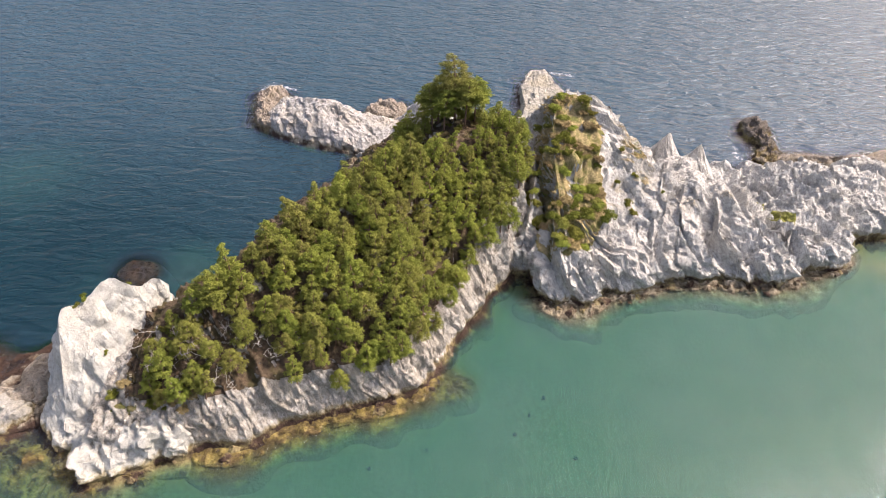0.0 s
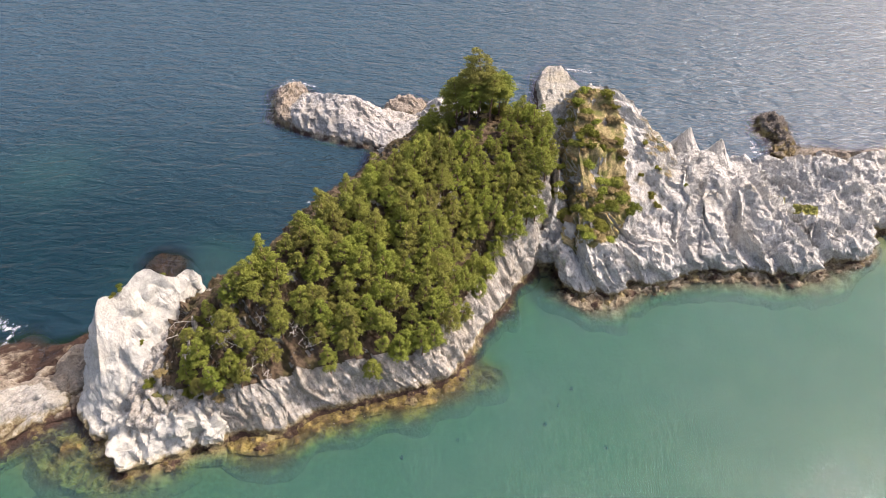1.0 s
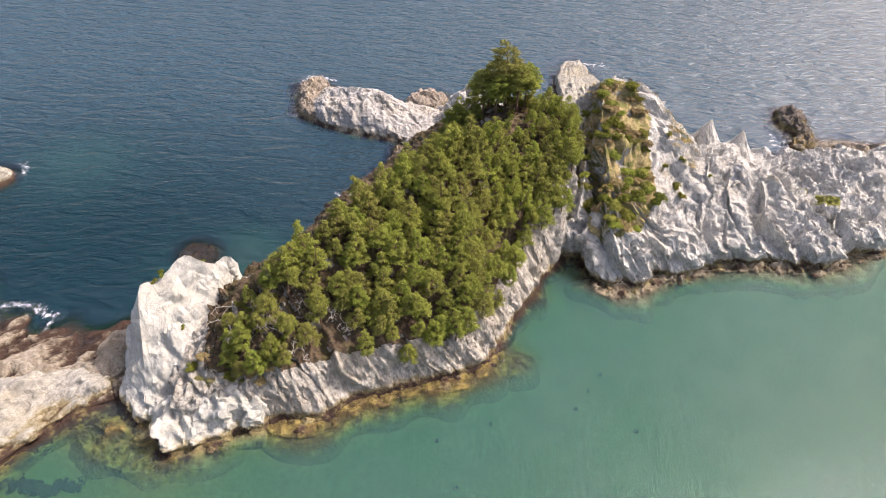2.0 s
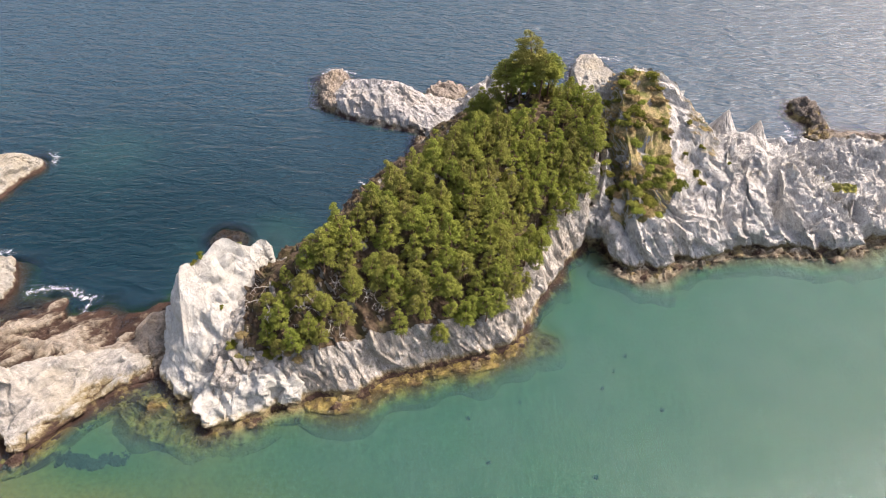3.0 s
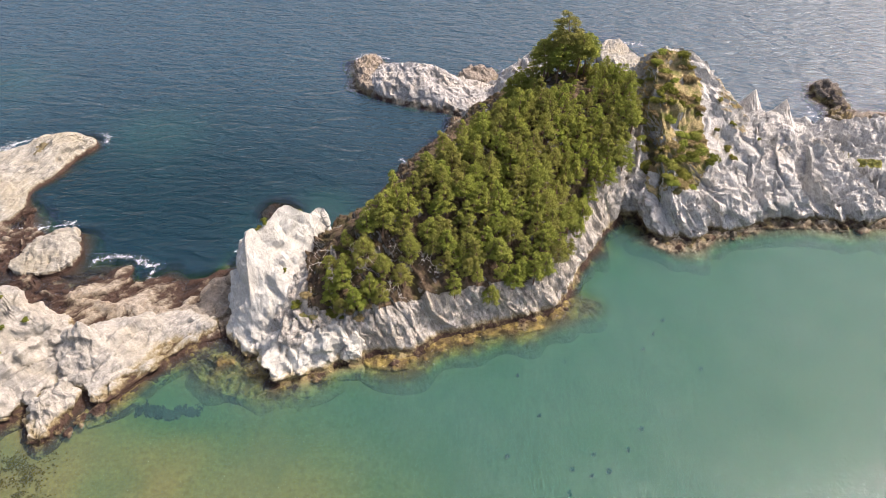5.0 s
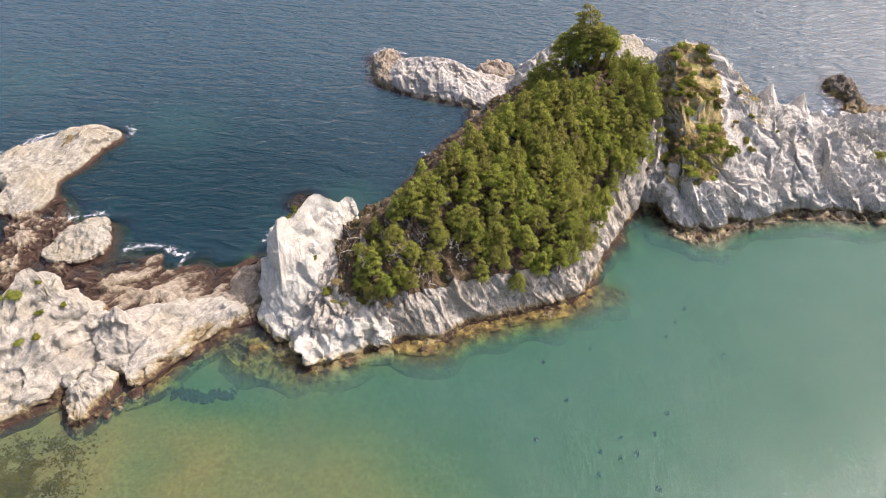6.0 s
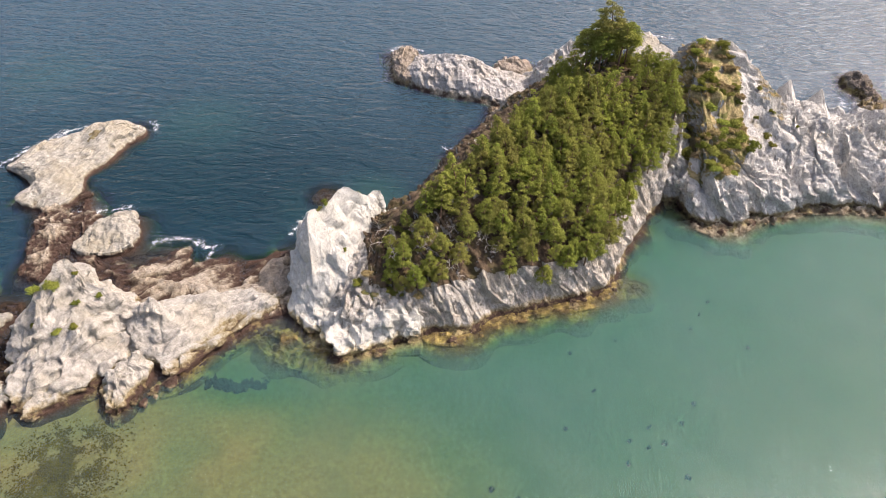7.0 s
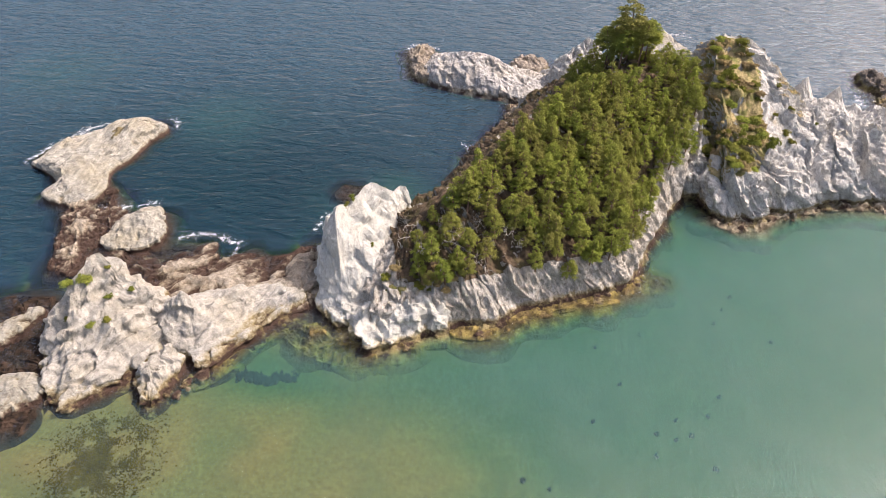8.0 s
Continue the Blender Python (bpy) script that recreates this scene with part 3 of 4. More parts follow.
rock_mass("low_islet", [(-108, 119, 1), (-110.5, 113, 1.2), (-112, 106, 1.3), (-114.5, 100, 1.3), (-113, 94, 1), (-115, 88, 1), (-121, 87, 1), (-126, 90, 1), (-125.5, 95, 1.5), (-131, 100, 1.5), (-135, 103, 1), (-131, 113, 0.7), (-121, 120, 0.8), (-112, 123, 0.8)],
    [(-111.5, 119, 2.6), (-114.2, 117.2, 5.0), (-116, 110, 3.3), (-119.5, 102, 3.0), (-124, 98, 3.4), (-121.5, 91, 1.6)], islet_mat, step=0.36, rings=50, lean=0.5, bow=0.8, lump=(5, 0.3), flute=(2.6, 0.08, 0.3), block=(3.4, 0.7), grit=0.22, strike=72, seed=71, skirt=1.0,
    beds=(0.5, -0.5, 0.7, 2.2, 0.35), cover=("rock_pool", [(-121.5, 107), (-118.8, 107.8), (-116.2, 114.5), (-118.4, 115)], pool_mat, -1, -9, "shallow olive-brown pool in a hollow"), label="low pale rock islet with surf along its seaward side", category="rock islet")
rock_mass("shelf_rock", [(-96, 83, 1), (-94.5, 77, 1.2), (-98, 73, 1), (-105, 73, 1), (-107, 77, 1), (-104, 84, 1), (-99, 86.5, 1)], [(-103.5, 78, 2.2), (-100, 81, 3.0), (-98, 82, 2.3)], islet_mat, step=0.32, rings=34, lump=(4, 0.4), flute=(2.4, 0.08, 0.3), block=(3.2, 0.6), grit=0.25, seed=73,
    label="white hump of rock on the tidal shelf", category="rock")
rock_mass("tidal_shelf",
    [(-112, 95, 0.3), (-109, 88, 0.3), (-105, 84, 0.3), (-97, 75, 0.3), (-90, 75, 0.4), (-84, 76, 0.4), (-82, 71.5, 0.3), (-76, 73.5, 0.3), (-70, 73, 0.3), (-63, 77, 0.4), (-58, 70, 0.5), (-60, 60, 0.5), (-70, 55, 0.5), (-84, 50, 0.5), (-96, 56, 0.4), (-106, 64, 0.3), (-112, 67, 0.3), (-113, 76, 0.3), (-110, 82, 0.3), (-115, 90, 0.3)],
    [(-111, 90, 0.3), (-107, 80, 0.4), (-100, 70, 0.6), (-88, 66, 1.2), (-72, 64, 2.0), (-63, 66, 2.6)], shelf_mat, step=0.34, rings=60, lump=(5, 0.55), flute=(2.4, 0.35, 0.2), block=(2.8, 0.8), grit=0.22, strike=45, seed=75, skirt=2.0, sink=0.35,
    beds=(0.5, -0.6, 0.6, 1.1, 0.45), label="flat brown tidal rock shelf with weed and pools", category="rock shelf")
rock_mass("tidal_rock", [(-119, 87, 0.4), (-113, 89, 0.4), (-108.5, 82, 0.4), (-107, 73, 0.4), (-110, 66, 0.3), (-114, 67, 0.4), (-116.5, 77, 0.4)], [(-115.5, 84, 0.9), (-112, 76, 1.2), (-110.5, 70, 0.9)], shelf_mat, step=0.34, rings=30, lump=(4, 0.4), flute=(2.4, 0.3, 0.2), block=(2.4, 0.6), grit=0.25, seed=78, sink=0.25,
    beds=(0.5, -0.6, 0.6, 1.1, 0.45), label="low brown weed-streaked rock between the islet and the shelf", category="rock")
rock_mass("white_outcrop",
    [(-99, 36.5, 1.2), (-95, 35.5, 1.2), (-89.5, 40.5, 1.5), (-86, 44, 2), (-84, 49, 3), (-84, 56, 4), (-89, 62, 4), (-96, 63.5, 4), (-103, 60, 5), (-105.5, 52, 5), (-104, 43, 3)],
    [(-98.5, 47, 6.5), (-98, 52, 10.5), (-95.8, 57.0, 13.4), (-92, 55.8, 10), (-87.5, 55, 6.8)], cream_rock_mat, step=0.32, rings=70, lean=0.55, bow=1.1, lump=(6, 0.6), flute=(3.0, 0.12, 0.6), block=(3.4, 1.3), rib=(9, 0.5, 0.9), grit=0.22, seed=81, strike=51,
    beds=(0.55, -0.62, 0.56, 1.6, 0.6), label="white rock outcrop with a few green tufts", category="rock")
rock_mass("rock_outcrop",
    [(-85.5, 49, 4, 0.3), (-80, 46, 2), (-75.5, 44, 0.8), (-71, 50.5, 1.0), (-66, 55.5, 1.0), (-62.5, 60, 1.2), (-65, 65, 1.5), (-75, 62.5, 2), (-82, 61, 3), (-86, 56, 4, 0.3)],
    [(-84, 53, 6), (-81.5, 54, 7.6), (-78, 54.5, 4.6), (-73, 57, 3.2), (-66, 61, 2.4)], cream_rock_mat, step=0.32, rings=56, lean=0.5, bow=1.25, lump=(4, 0.4), flute=(2.6, 0.10, 0.6), block=(3.2, 1.1), rib=(8, 0.3, 0.9), grit=0.2, seed=85, skirt=2.0, strike=51,
    beds=(0.55, -0.62, 0.56, 1.3, 0.6), label="white rock outcrop joining the shelf to the stack", category="rock")
rock_mass("shore_rock", [(-86, 39, 1.5), (-83, 36.5, 1.2), (-81, 40, 2, 0.3), (-80, 45, 2, 0.3), (-83.5, 47.5, 2), (-86.5, 44, 2)], [(-84.5, 42, 3.4), (-82.5, 45, 3.8)], cream_rock_mat, step=0.28, rings=30, lump=(3, 0.4), flute=(1.8, 0.3, 0.3), block=(1.8, 0.6), seed=87,
    label="pale boulder at the foot of the outcrop", category="rock")
rock_mass("shore_rock", [(-116, 46, 0.5), (-113, 46, 0.6), (-109, 54, 0.7), (-109.5, 57, 0.6), (-112, 56, 0.6), (-117, 50, 0.5)], [(-115, 48.5, 1.2), (-110.5, 55, 1.4)], islet_mat, step=0.32, rings=20, lump=(3, 0.2), flute=(2, 0.2, 0.3), block=(1.8, 0.4), seed=89,
    label="long low rock lying in the water", category="rock")
rock_mass("shore_rock", [(-112, 32, 0.5), (-104, 34, 0.6), (-100.5, 38, 0.7), (-101, 41.5, 0.8), (-106, 42, 0.8), (-114, 39, 0.5)], [(-111, 36, 0.9), (-103, 39, 1.3)], islet_mat, step=0.32, rings=20, lump=(3, 0.2), flute=(2, 0.2, 0.3), block=(1.8, 0.4), seed=90,
    label="low rock lying in the water", category="rock")
rock_mass("weed_reef", [(-116, 60, 0.15), (-107, 58, 0.15), (-104, 50, 0.15), (-101, 42, 0.15), (-108, 41, 0.15), (-118, 44, 0.15), (-122, 54, 0.15)], [(-112, 55, 0.15), (-109, 45, 0.15)], weed_mat, step=0.45, rings=28, lump=(3, 0.3), flute=(2, 0.25, 0.3), block=(1.8, 0.4), grit=0.3, seed=91, skirt=2.5, sink=0.3,
    label="dark weed-covered reef just above the water", category="reef")
rock_mass("weed_reef", [(-110, 33.5, 0.1), (-103, 36, 0.1), (-99.8, 34.2, 0.1), (-100.5, 31, 0.1), (-103, 29.2, 0.1), (-108, 30.2, 0.1)], [(-107, 32.5, 0.15), (-102, 32.8, 0.15)], weed_mat, step=0.35, rings=22, lump=(3, 0.3), flute=(2, 0.2, 0.3), block=(1.8, 0.35), grit=0.25, seed=93, skirt=0.9, sink=0.3,
    label="dark weed-covered reef awash beside the sand", category="reef")
rock_mass("weed_reef", [(-62, 94.5, 0.1), (-60, 91.8, 0.1), (-56.5, 91, 0.1), (-54, 93.5, 0.1), (-54.3, 96.5, 0.1), (-57, 98.4, 0.1), (-60.5, 98, 0.1)], [(-59.5, 94.8, 0.15), (-56.5, 94.8, 0.15)], weed_mat, step=0.3, rings=18, lump=(2, 0.15), flute=(2, 0.1, 0.3), block=(1.8, 0.15), grit=0.15, seed=92, skirt=0.8, sink=0.35,
    label="dark weed-covered reef just under the water", category="reef")
rock_mass("low_ledge", [(-30.8, 110, 0.5), (-27, 109, 0.5), (-21.5, 118, 0.8), (-17, 127, 0.8), (-14.5, 137, 0.8), (-19.5, 138.5, 0.5), (-22.3, 126, 0.5), (-27, 118, 0.5), (-30.5, 113, 0.4)], [(-28, 112.5, 1), (-22.5, 122, 1.4), (-17.5, 134, 1.4)], brown_rock_mat, step=0.4, rings=22, lump=(3, 0.3), flute=(2, 0.3, 0.3), block=(1.8, 0.5), seed=94,
    label="low brown ledge along the back shore", category="rock")
rubble_mat = rock_material("rubble", (0.46, 0.415, 0.34), (0.27, 0.235, 0.18), (0.39, 0.33, 0.235), growth=0.3, weed=0.6, tide=0.5, sway=0.8)
LEDGE_LABEL = "ochre-yellow rock ledge awash at the waterline"
ledge_mat = rock_material("ochre_ledge", (0.44, 0.35, 0.12), (0.27, 0.20, 0.060), (0.36, 0.27, 0.075), weed=0.75, tide=0.35, growth=0.3, sway=0.7)
rock_mass("shore_ledge", [(-35, 53.5, 0.2), (-28.5, 52.8, 0.2), (-22, 56.5, 0.2), (-14, 60, 0.2), (-7, 61.8, 0.2), (-1, 64, 0.2), (2.5, 67.5, 0.2), (4, 71.5, 0.2), (1, 72, 0.2), (-4, 68, 0.2), (-14, 64, 0.2), (-24, 60, 0.2), (-34, 57.5, 0.2)],
    [(-32, 55.5, 0.35), (-22, 58.2, 0.35), (-8, 63.4, 0.35), (1, 69, 0.3)], ledge_mat, step=0.4, rings=18, lump=(3, 0.2), flute=(1.8, 0.15, 0.3), block=(2.0, 0.35), grit=0.2, seed=111, skirt=1.8, sink=0.38, label=LEDGE_LABEL, category="rock ledge")
rock_mass("shore_ledge", [(-67, 56, 0.2), (-63, 50.5, 0.2), (-58, 47.3, 0.2), (-51, 46.3, 0.2), (-44, 48.8, 0.2), (-40, 51.5, 0.2), (-44, 54, 0.2), (-54, 55, 0.2), (-60, 58, 0.2)],
    [(-63, 54.5, 0.4), (-56, 51, 0.4), (-46, 51, 0.4)], ledge_mat, step=0.35, rings=24, lump=(3, 0.4), flute=(1.8, 0.35, 0.5), block=(2.2, 0.7), grit=0.3, seed=113, skirt=1.6, sink=1.0, label=LEDGE_LABEL, category="rock ledge")
rock_mass("shore_ledge", [(21, 90.5, 0.2), (26, 85.8, 0.2), (33, 86.2, 0.2), (38, 90, 0.2), (48, 93.3, 0.2), (58, 94.8, 0.2), (67, 94, 0.2), (74, 94.5, 0.2), (84, 99, 0.2), (92, 102, 0.2), (97, 108, 0.2), (90, 106, 0.2), (80, 101, 0.2), (66, 99, 0.2), (50, 98, 0.2), (34, 92, 0.2)],
    [(24, 90, 0.4), (36, 91, 0.4), (58, 96.5, 0.4), (82, 100.2, 0.4)], rubble_mat, step=0.4, rings=18, lump=(3, 0.3), flute=(1.8, 0.3, 0.3), block=(2.0, 0.6), grit=0.3, seed=115, skirt=2.4, sink=0.3, label="rubbly pale brown rock ledge along the cliff foot", category="rock ledge")
rock_mass("shore_ledge", [(-78, 40.5, 0.2), (-74.5, 42, 0.2), (-69.5, 49, 0.2), (-64.5, 54, 0.2), (-67, 57, 0.2), (-73, 52, 0.2), (-79, 45, 0.2)],
    [(-76, 44, 0.4), (-68, 53.5, 0.4)], ledge_mat, step=0.35, rings=16, lump=(3, 0.2), flute=(1.8, 0.15, 0.3), block=(2.0, 0.3), grit=0.2, seed=117, skirt=1.0, sink=0.85, label=LEDGE_LABEL, category="rock ledge")
rock_mass("sunken_reef", [(-2, 67, 0.2), (3, 66, 0.2), (8, 67.5, 0.2), (9, 71, 0.2), (5, 72, 0.2), (1, 70, 0.2)], [(1, 68.5, 0.3), (6, 69.5, 0.3)], ledge_mat, step=0.4, rings=14, lump=(3, 0.3), flute=(1.8, 0.2, 0.3), block=(2.0, 0.5), grit=0.2, seed=119, skirt=1.2, sink=1.1, label="orange-brown reef under the lagoon water", category="reef")


# ---- sea ----
def side_of_coast(x, y):
    """Above 0 in the lagoon, below 0 in the open sea: metres from the line of rocks."""
    lx = np.array([-400, -130, -100, -60, -40, -10, 15, 30, 60, 90, 130, 500.0])
    ly = np.array([26, 36, 48, 57, 64, 85, 110, 115, 116, 120, 130, 160.0])
    return np.interp(x, lx, ly) - y


def bed_height(x, y):
    """The sea bed: a sandy lagoon that grows shallow to the south-west, a steep open shore."""
    s = side_of_coast(x, y)
    lagoon = -0.9 - 3.7 / (1 + np.exp(np.clip(-(x + 20 + 1.4 * (y - 30)) / 12.0, -40, 40))) - 1.8 * np.exp(-((x + 62) ** 2 / 130 + (y - 46) ** 2 / 30)) + 3.4 * np.exp(-((x - 101) ** 2 / 110 + (y - 104) ** 2 / 70))
    sea = -6.0 - 10 * np.clip(-s / 60, 0, 1)
    for cx, cy, r, up in ((-49, 96, 6, 8.0), (-96, 130, 14, 5.0), (-150, 150, 20, 5.0)):
        sea = sea + up * np.exp(-((x - cx) ** 2 + (y - cy) ** 2) / r**2)
    w = 1 / (1 + np.exp(np.clip(-s / 4.0, -40, 40)))
    return lagoon * w + sea * (1 - w) + 0.30 * fbm(x / 9, y / 9, 0 * x, 3, 7)


def spaced(lo, hi, step):
    """Coordinates a step apart from lo to hi, and ever wider apart beyond, to 4.5 km."""
    out = list(np.arange(lo, hi + step / 2, step))
    d = step
    while out[-1] < 4400:
        d *= 1.35
        out.append(out[-1] + d)
    d = step
    low = [lo]
    while low[-1] > -4400:
        d *= 1.35
        low.append(low[-1] - d)
    return np.array(low[:0:-1] + out)


def grid(name, x0, x1, y0, y1, step, mat, height):
    gx, gy = np.meshgrid(spaced(x0, x1, step), spaced(y0, y1, step))
    gz = height(gx, gy)
    h, w = gx.shape
    i, j = np.meshgrid(np.arange(h - 1), np.arange(w - 1), indexing="ij")
    f = np.stack([i * w + j, i * w + j + 1, (i + 1) * w + j + 1, (i + 1) * w + j], -1).reshape(-1, 4)
    return mesh_object(name, np.stack([gx, gy, gz], -1).reshape(-1, 3).tolist(), f.tolist(), mat), gx, gy


bed_mat, nt, b = material("sand_bed")
pos, z, nz = geometry(nt)
sand = mix(nt, ramp(nt, tex(nt, 1.6, 6, 0.75, pos), [(0.36, 0), (0.64, 1)]), (0.178, 0.110, 0.035), (0.28, 0.187, 0.070))
sand = mix(nt, ramp(nt, tex(nt, 0.09, 5, 0.6, pos), [(0.48, 0), (0.64, 0.6)]), sand, (0.16, 0.125, 0.05))
sand = mix(nt, ramp(nt, tex(nt, 4.0, 3, 0.8, pos), [(0.60, 0), (0.70, 0.5)]), sand, (0.10, 0.075, 0.03))
nt.links.new(sand, b.inputs["Base Color"])
b.inputs["Roughness"].default_value = 0.95
bump(nt, b, tex(nt, 1.2, 4, 0.6, pos), 0.5, 0.2)
bed, _, _ = grid("seabed", -150, 130, 0, 190, 1.6, bed_mat, bed_height)
tagged(bed, "pale sand and rock sea bed under the water", "sea bed", kind="structure")

water_mat = bpy.data.materials.new("sea_water")
water_mat.use_nodes = True
nt = water_mat.node_tree
nt.nodes.remove(nt.nodes["Principled BSDF"])
pos, z, nz = geometry(nt)
att = nt.nodes.new("ShaderNodeAttribute")
att.attribute_name = "depth"
depth = att.outputs["Fac"]
att2 = nt.nodes.new("ShaderNodeAttribute")
att2.attribute_name = "lagoon"
lag = att2.outputs["Fac"]
comb = nt.nodes.new("ShaderNodeCombineColor")
for k, (absorb, sock) in enumerate(zip((0.26, 0.115, 0.20), comb.inputs)):
    nt.links.new(calc(nt, "EXPONENT", calc(nt, "MULTIPLY", depth, -2.0 * absorb)), sock)
clear = comb.outputs[0]
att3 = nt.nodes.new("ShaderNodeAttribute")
att3.attribute_name = "sheltered_dim"
calm_dim = att3.outputs["Fac"]
# sun-side glare and haze painted into the open colour, left out in the bay
open_body = mix(nt, calm_dim, (0.022, 0.054, 0.077), (0.003, 0.018, 0.025))
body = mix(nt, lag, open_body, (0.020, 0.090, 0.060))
body = mix(nt, ramp(nt, tex(nt, 0.045, 5, 0.65, pos, (1, 0.6, 1, 20)), [(0.38, 0), (0.66, 0.42)]), body, mix(nt, lag, mix(nt, calm_dim, (0.028, 0.064, 0.088), (0.004, 0.024, 0.031)), (0.044, 0.116, 0.090)))
inv = nt.nodes.new("ShaderNodeInvert")
nt.links.new(clear, inv.inputs["Color"])
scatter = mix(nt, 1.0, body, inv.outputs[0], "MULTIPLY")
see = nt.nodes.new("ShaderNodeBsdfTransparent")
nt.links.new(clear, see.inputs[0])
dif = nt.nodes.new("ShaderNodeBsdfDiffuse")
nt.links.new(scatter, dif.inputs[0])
add = nt.nodes.new("ShaderNodeAddShader")
nt.links.new(see.outputs[0], add.inputs[0])
nt.links.new(dif.outputs[0], add.inputs[1])
glo = nt.nodes.new("ShaderNodeBsdfGlossy")
nt.links.new(span(nt, lag, 0.0, 1.0, 0.23, 0.08), glo.inputs["Roughness"])
swell = tex(nt, 0.19, 3, 0.5, pos, (0.62, 1.5, 1, -9), 0.7)
chop = tex(nt, 0.62, 3, 0.55, pos, (0.55, 1.25, 1, 8), 0.4)
small = tex(nt, 1.6, 3, 0.55, pos, (0.55, 1.2, 1, 14))
lagw = tex(nt, 0.75, 4, 0.62, pos, (1.5, 0.35, 1, -14), 0.3)
lags = tex(nt, 2.6, 2, 0.5, pos, (1.2, 0.6, 1, -20))
sea_part = calc(nt, "SUBTRACT", 1.0, lag)
rough_sea = calc(nt, "MULTIPLY", sea_part, span(nt, calm_dim, 0.0, 1.0, 1.0, 0.5))
waves = calc(nt, "ADD", calc(nt, "ADD", calc(nt, "MULTIPLY", swell, 1.2), calc(nt, "MULTIPLY", chop, 0.52)), calc(nt, "MULTIPLY", small, 0.10))
ripple = calc(nt, "ADD", calc(nt, "MULTIPLY", lagw, 0.10), calc(nt, "MULTIPLY", lags, 0.065))
both = calc(nt, "ADD", calc(nt, "MULTIPLY", waves, rough_sea), calc(nt, "MULTIPLY", ripple, lag))
bn = nt.nodes.new("ShaderNodeBump")
bn.inputs["Strength"].default_value = 1.0
bn.inputs["Distance"].default_value = 1.6
nt.links.new(both, bn.inputs["Height"])
fr = nt.nodes.new("ShaderNodeFresnel")
fr.inputs[0].default_value = 1.33
for n_ in (glo, dif, fr):
    nt.links.new(bn.outputs[0], n_.inputs["Normal"])
ms = nt.nodes.new("ShaderNodeMixShader")
nt.links.new(fr.outputs[0], ms.inputs[0])
nt.links.new(add.outputs[0], ms.inputs[1])
nt.links.new(glo.outputs[0], ms.inputs[2])
nt.links.new(ms.outputs[0], nt.nodes["Material Output"].inputs[0])

from mathutils.bvhtree import BVHTree

TREES = []
for g in GROUNDS:
    TREES.append(BVHTree.FromPolygons([v.co for v in g.data.vertices], [p.vertices for p in g.data.polygons]))

water, wx, wy = grid("sea", -140, 112, 18, 172, 0.8, water_mat, lambda x, y: 0 * x)
bed_z = bed_height(wx, wy)
for ob, tree in zip(GROUNDS, TREES):
    co = np.array([v.co for v in ob.data.vertices])
    for i, j in np.argwhere((wx > co[:, 0].min()) & (wx < co[:, 0].max()) & (wy > co[:, 1].min()) & (wy < co[:, 1].max())):
        hit = tree.ray_cast(Vector((wx[i, j], wy[i, j], 60)), Vector((0, 0, -1)))[0]
        if hit is not None and hit.z > bed_z[i, j]:
            bed_z[i, j] = hit.z
for _ in range(3):  # soften the steps of the bed under the water
    bed_z[1:-1, 1:-1] = (bed_z[1:-1, 1:-1] * 4 + bed_z[:-2, 1:-1] + bed_z[2:, 1:-1] + bed_z[1:-1, :-2] + bed_z[1:-1, 2:]) / 8
wl = 1 / (1 + np.exp(np.clip(-side_of_coast(wx, wy) / 2.5, -40, 40)))
bank = bed_z.clip(max=-0.45)
for _ in range(36):
    bank[1:-1, 1:-1] = (bank[1:-1, 1:-1] * 4 + bank[:-2, 1:-1] + bank[2:, 1:-1] + bank[1:-1, :-2] + bank[1:-1, 2:]) / 8
gain_ = (bank - 0.2 - bed_height(wx, wy)).clip(0) * wl  # sand lies higher against the rocks of the lagoon
bed_z = np.maximum(bed_z, bed_height(wx, wy) + gain_)
co = np.empty(len(bed.data.vertices) * 3)
bed.data.vertices.foreach_get("co", co)
co = co.reshape(-1, 3)
row_, col_ = (np.searchsorted(axis, co[:, k]).clip(0, len(axis) - 1) for axis, k in ((wy[:, 0], 1), (wx[0], 0)))
co[:, 2] += gain_[row_, col_]
bed.data.vertices.foreach_set("co", co.ravel())
for cx, cy, r, much in ((-48, 96, 6.5, 0.5), (-60, 92, 8, 0.12), (-96, 128, 13, 0.2), (-150, 150, 16, 0.2)):
    wl = np.maximum(wl, much * np.exp(-((wx - cx) ** 2 + (wy - cy) ** 2) / r**2))
# ellipse of calmer waves, its water colour also darkened for missing glare
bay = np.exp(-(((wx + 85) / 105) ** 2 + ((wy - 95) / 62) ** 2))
for nm, arr in (("depth", (-bed_z).clip(0.03)), ("lagoon", wl), ("sheltered_dim", bay)):
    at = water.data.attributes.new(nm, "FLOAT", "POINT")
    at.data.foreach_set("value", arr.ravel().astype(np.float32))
tagged(water, "rippled blue open sea and turquoise lagoon water", "sea", kind="structure")


# ---- pines ----
def ground(x, y, trees):
    best = None
    for t in trees:
        hit, nrm, _, _ = t.ray_cast(Vector((x, y, 80)), Vector((0, 0, -1)))
        if hit is not None and (best is None or hit.z > best[0]):
            best = (hit.z, nrm.z)
    return best


def tube(path, radii, sides=6):
    verts, faces = [], []
    for k, (p, r) in enumerate(zip(path, radii)):
        d = (path[min(k + 1, len(path) - 1)] - path[max(k - 1, 0)]).normalized()
        a = d.orthogonal().normalized()
        c = d.cross(a)
        for q in range(sides):
            t = math.tau * q / sides
            verts.append(tuple(p + (a * math.cos(t) + c * math.sin(t)) * r))
        if k:
            for q in range(sides):
                q2 = (q + 1) % sides
                faces.append(((k - 1) * sides + q, (k - 1) * sides + q2, k * sides + q2, k * sides + q))
    return verts, faces


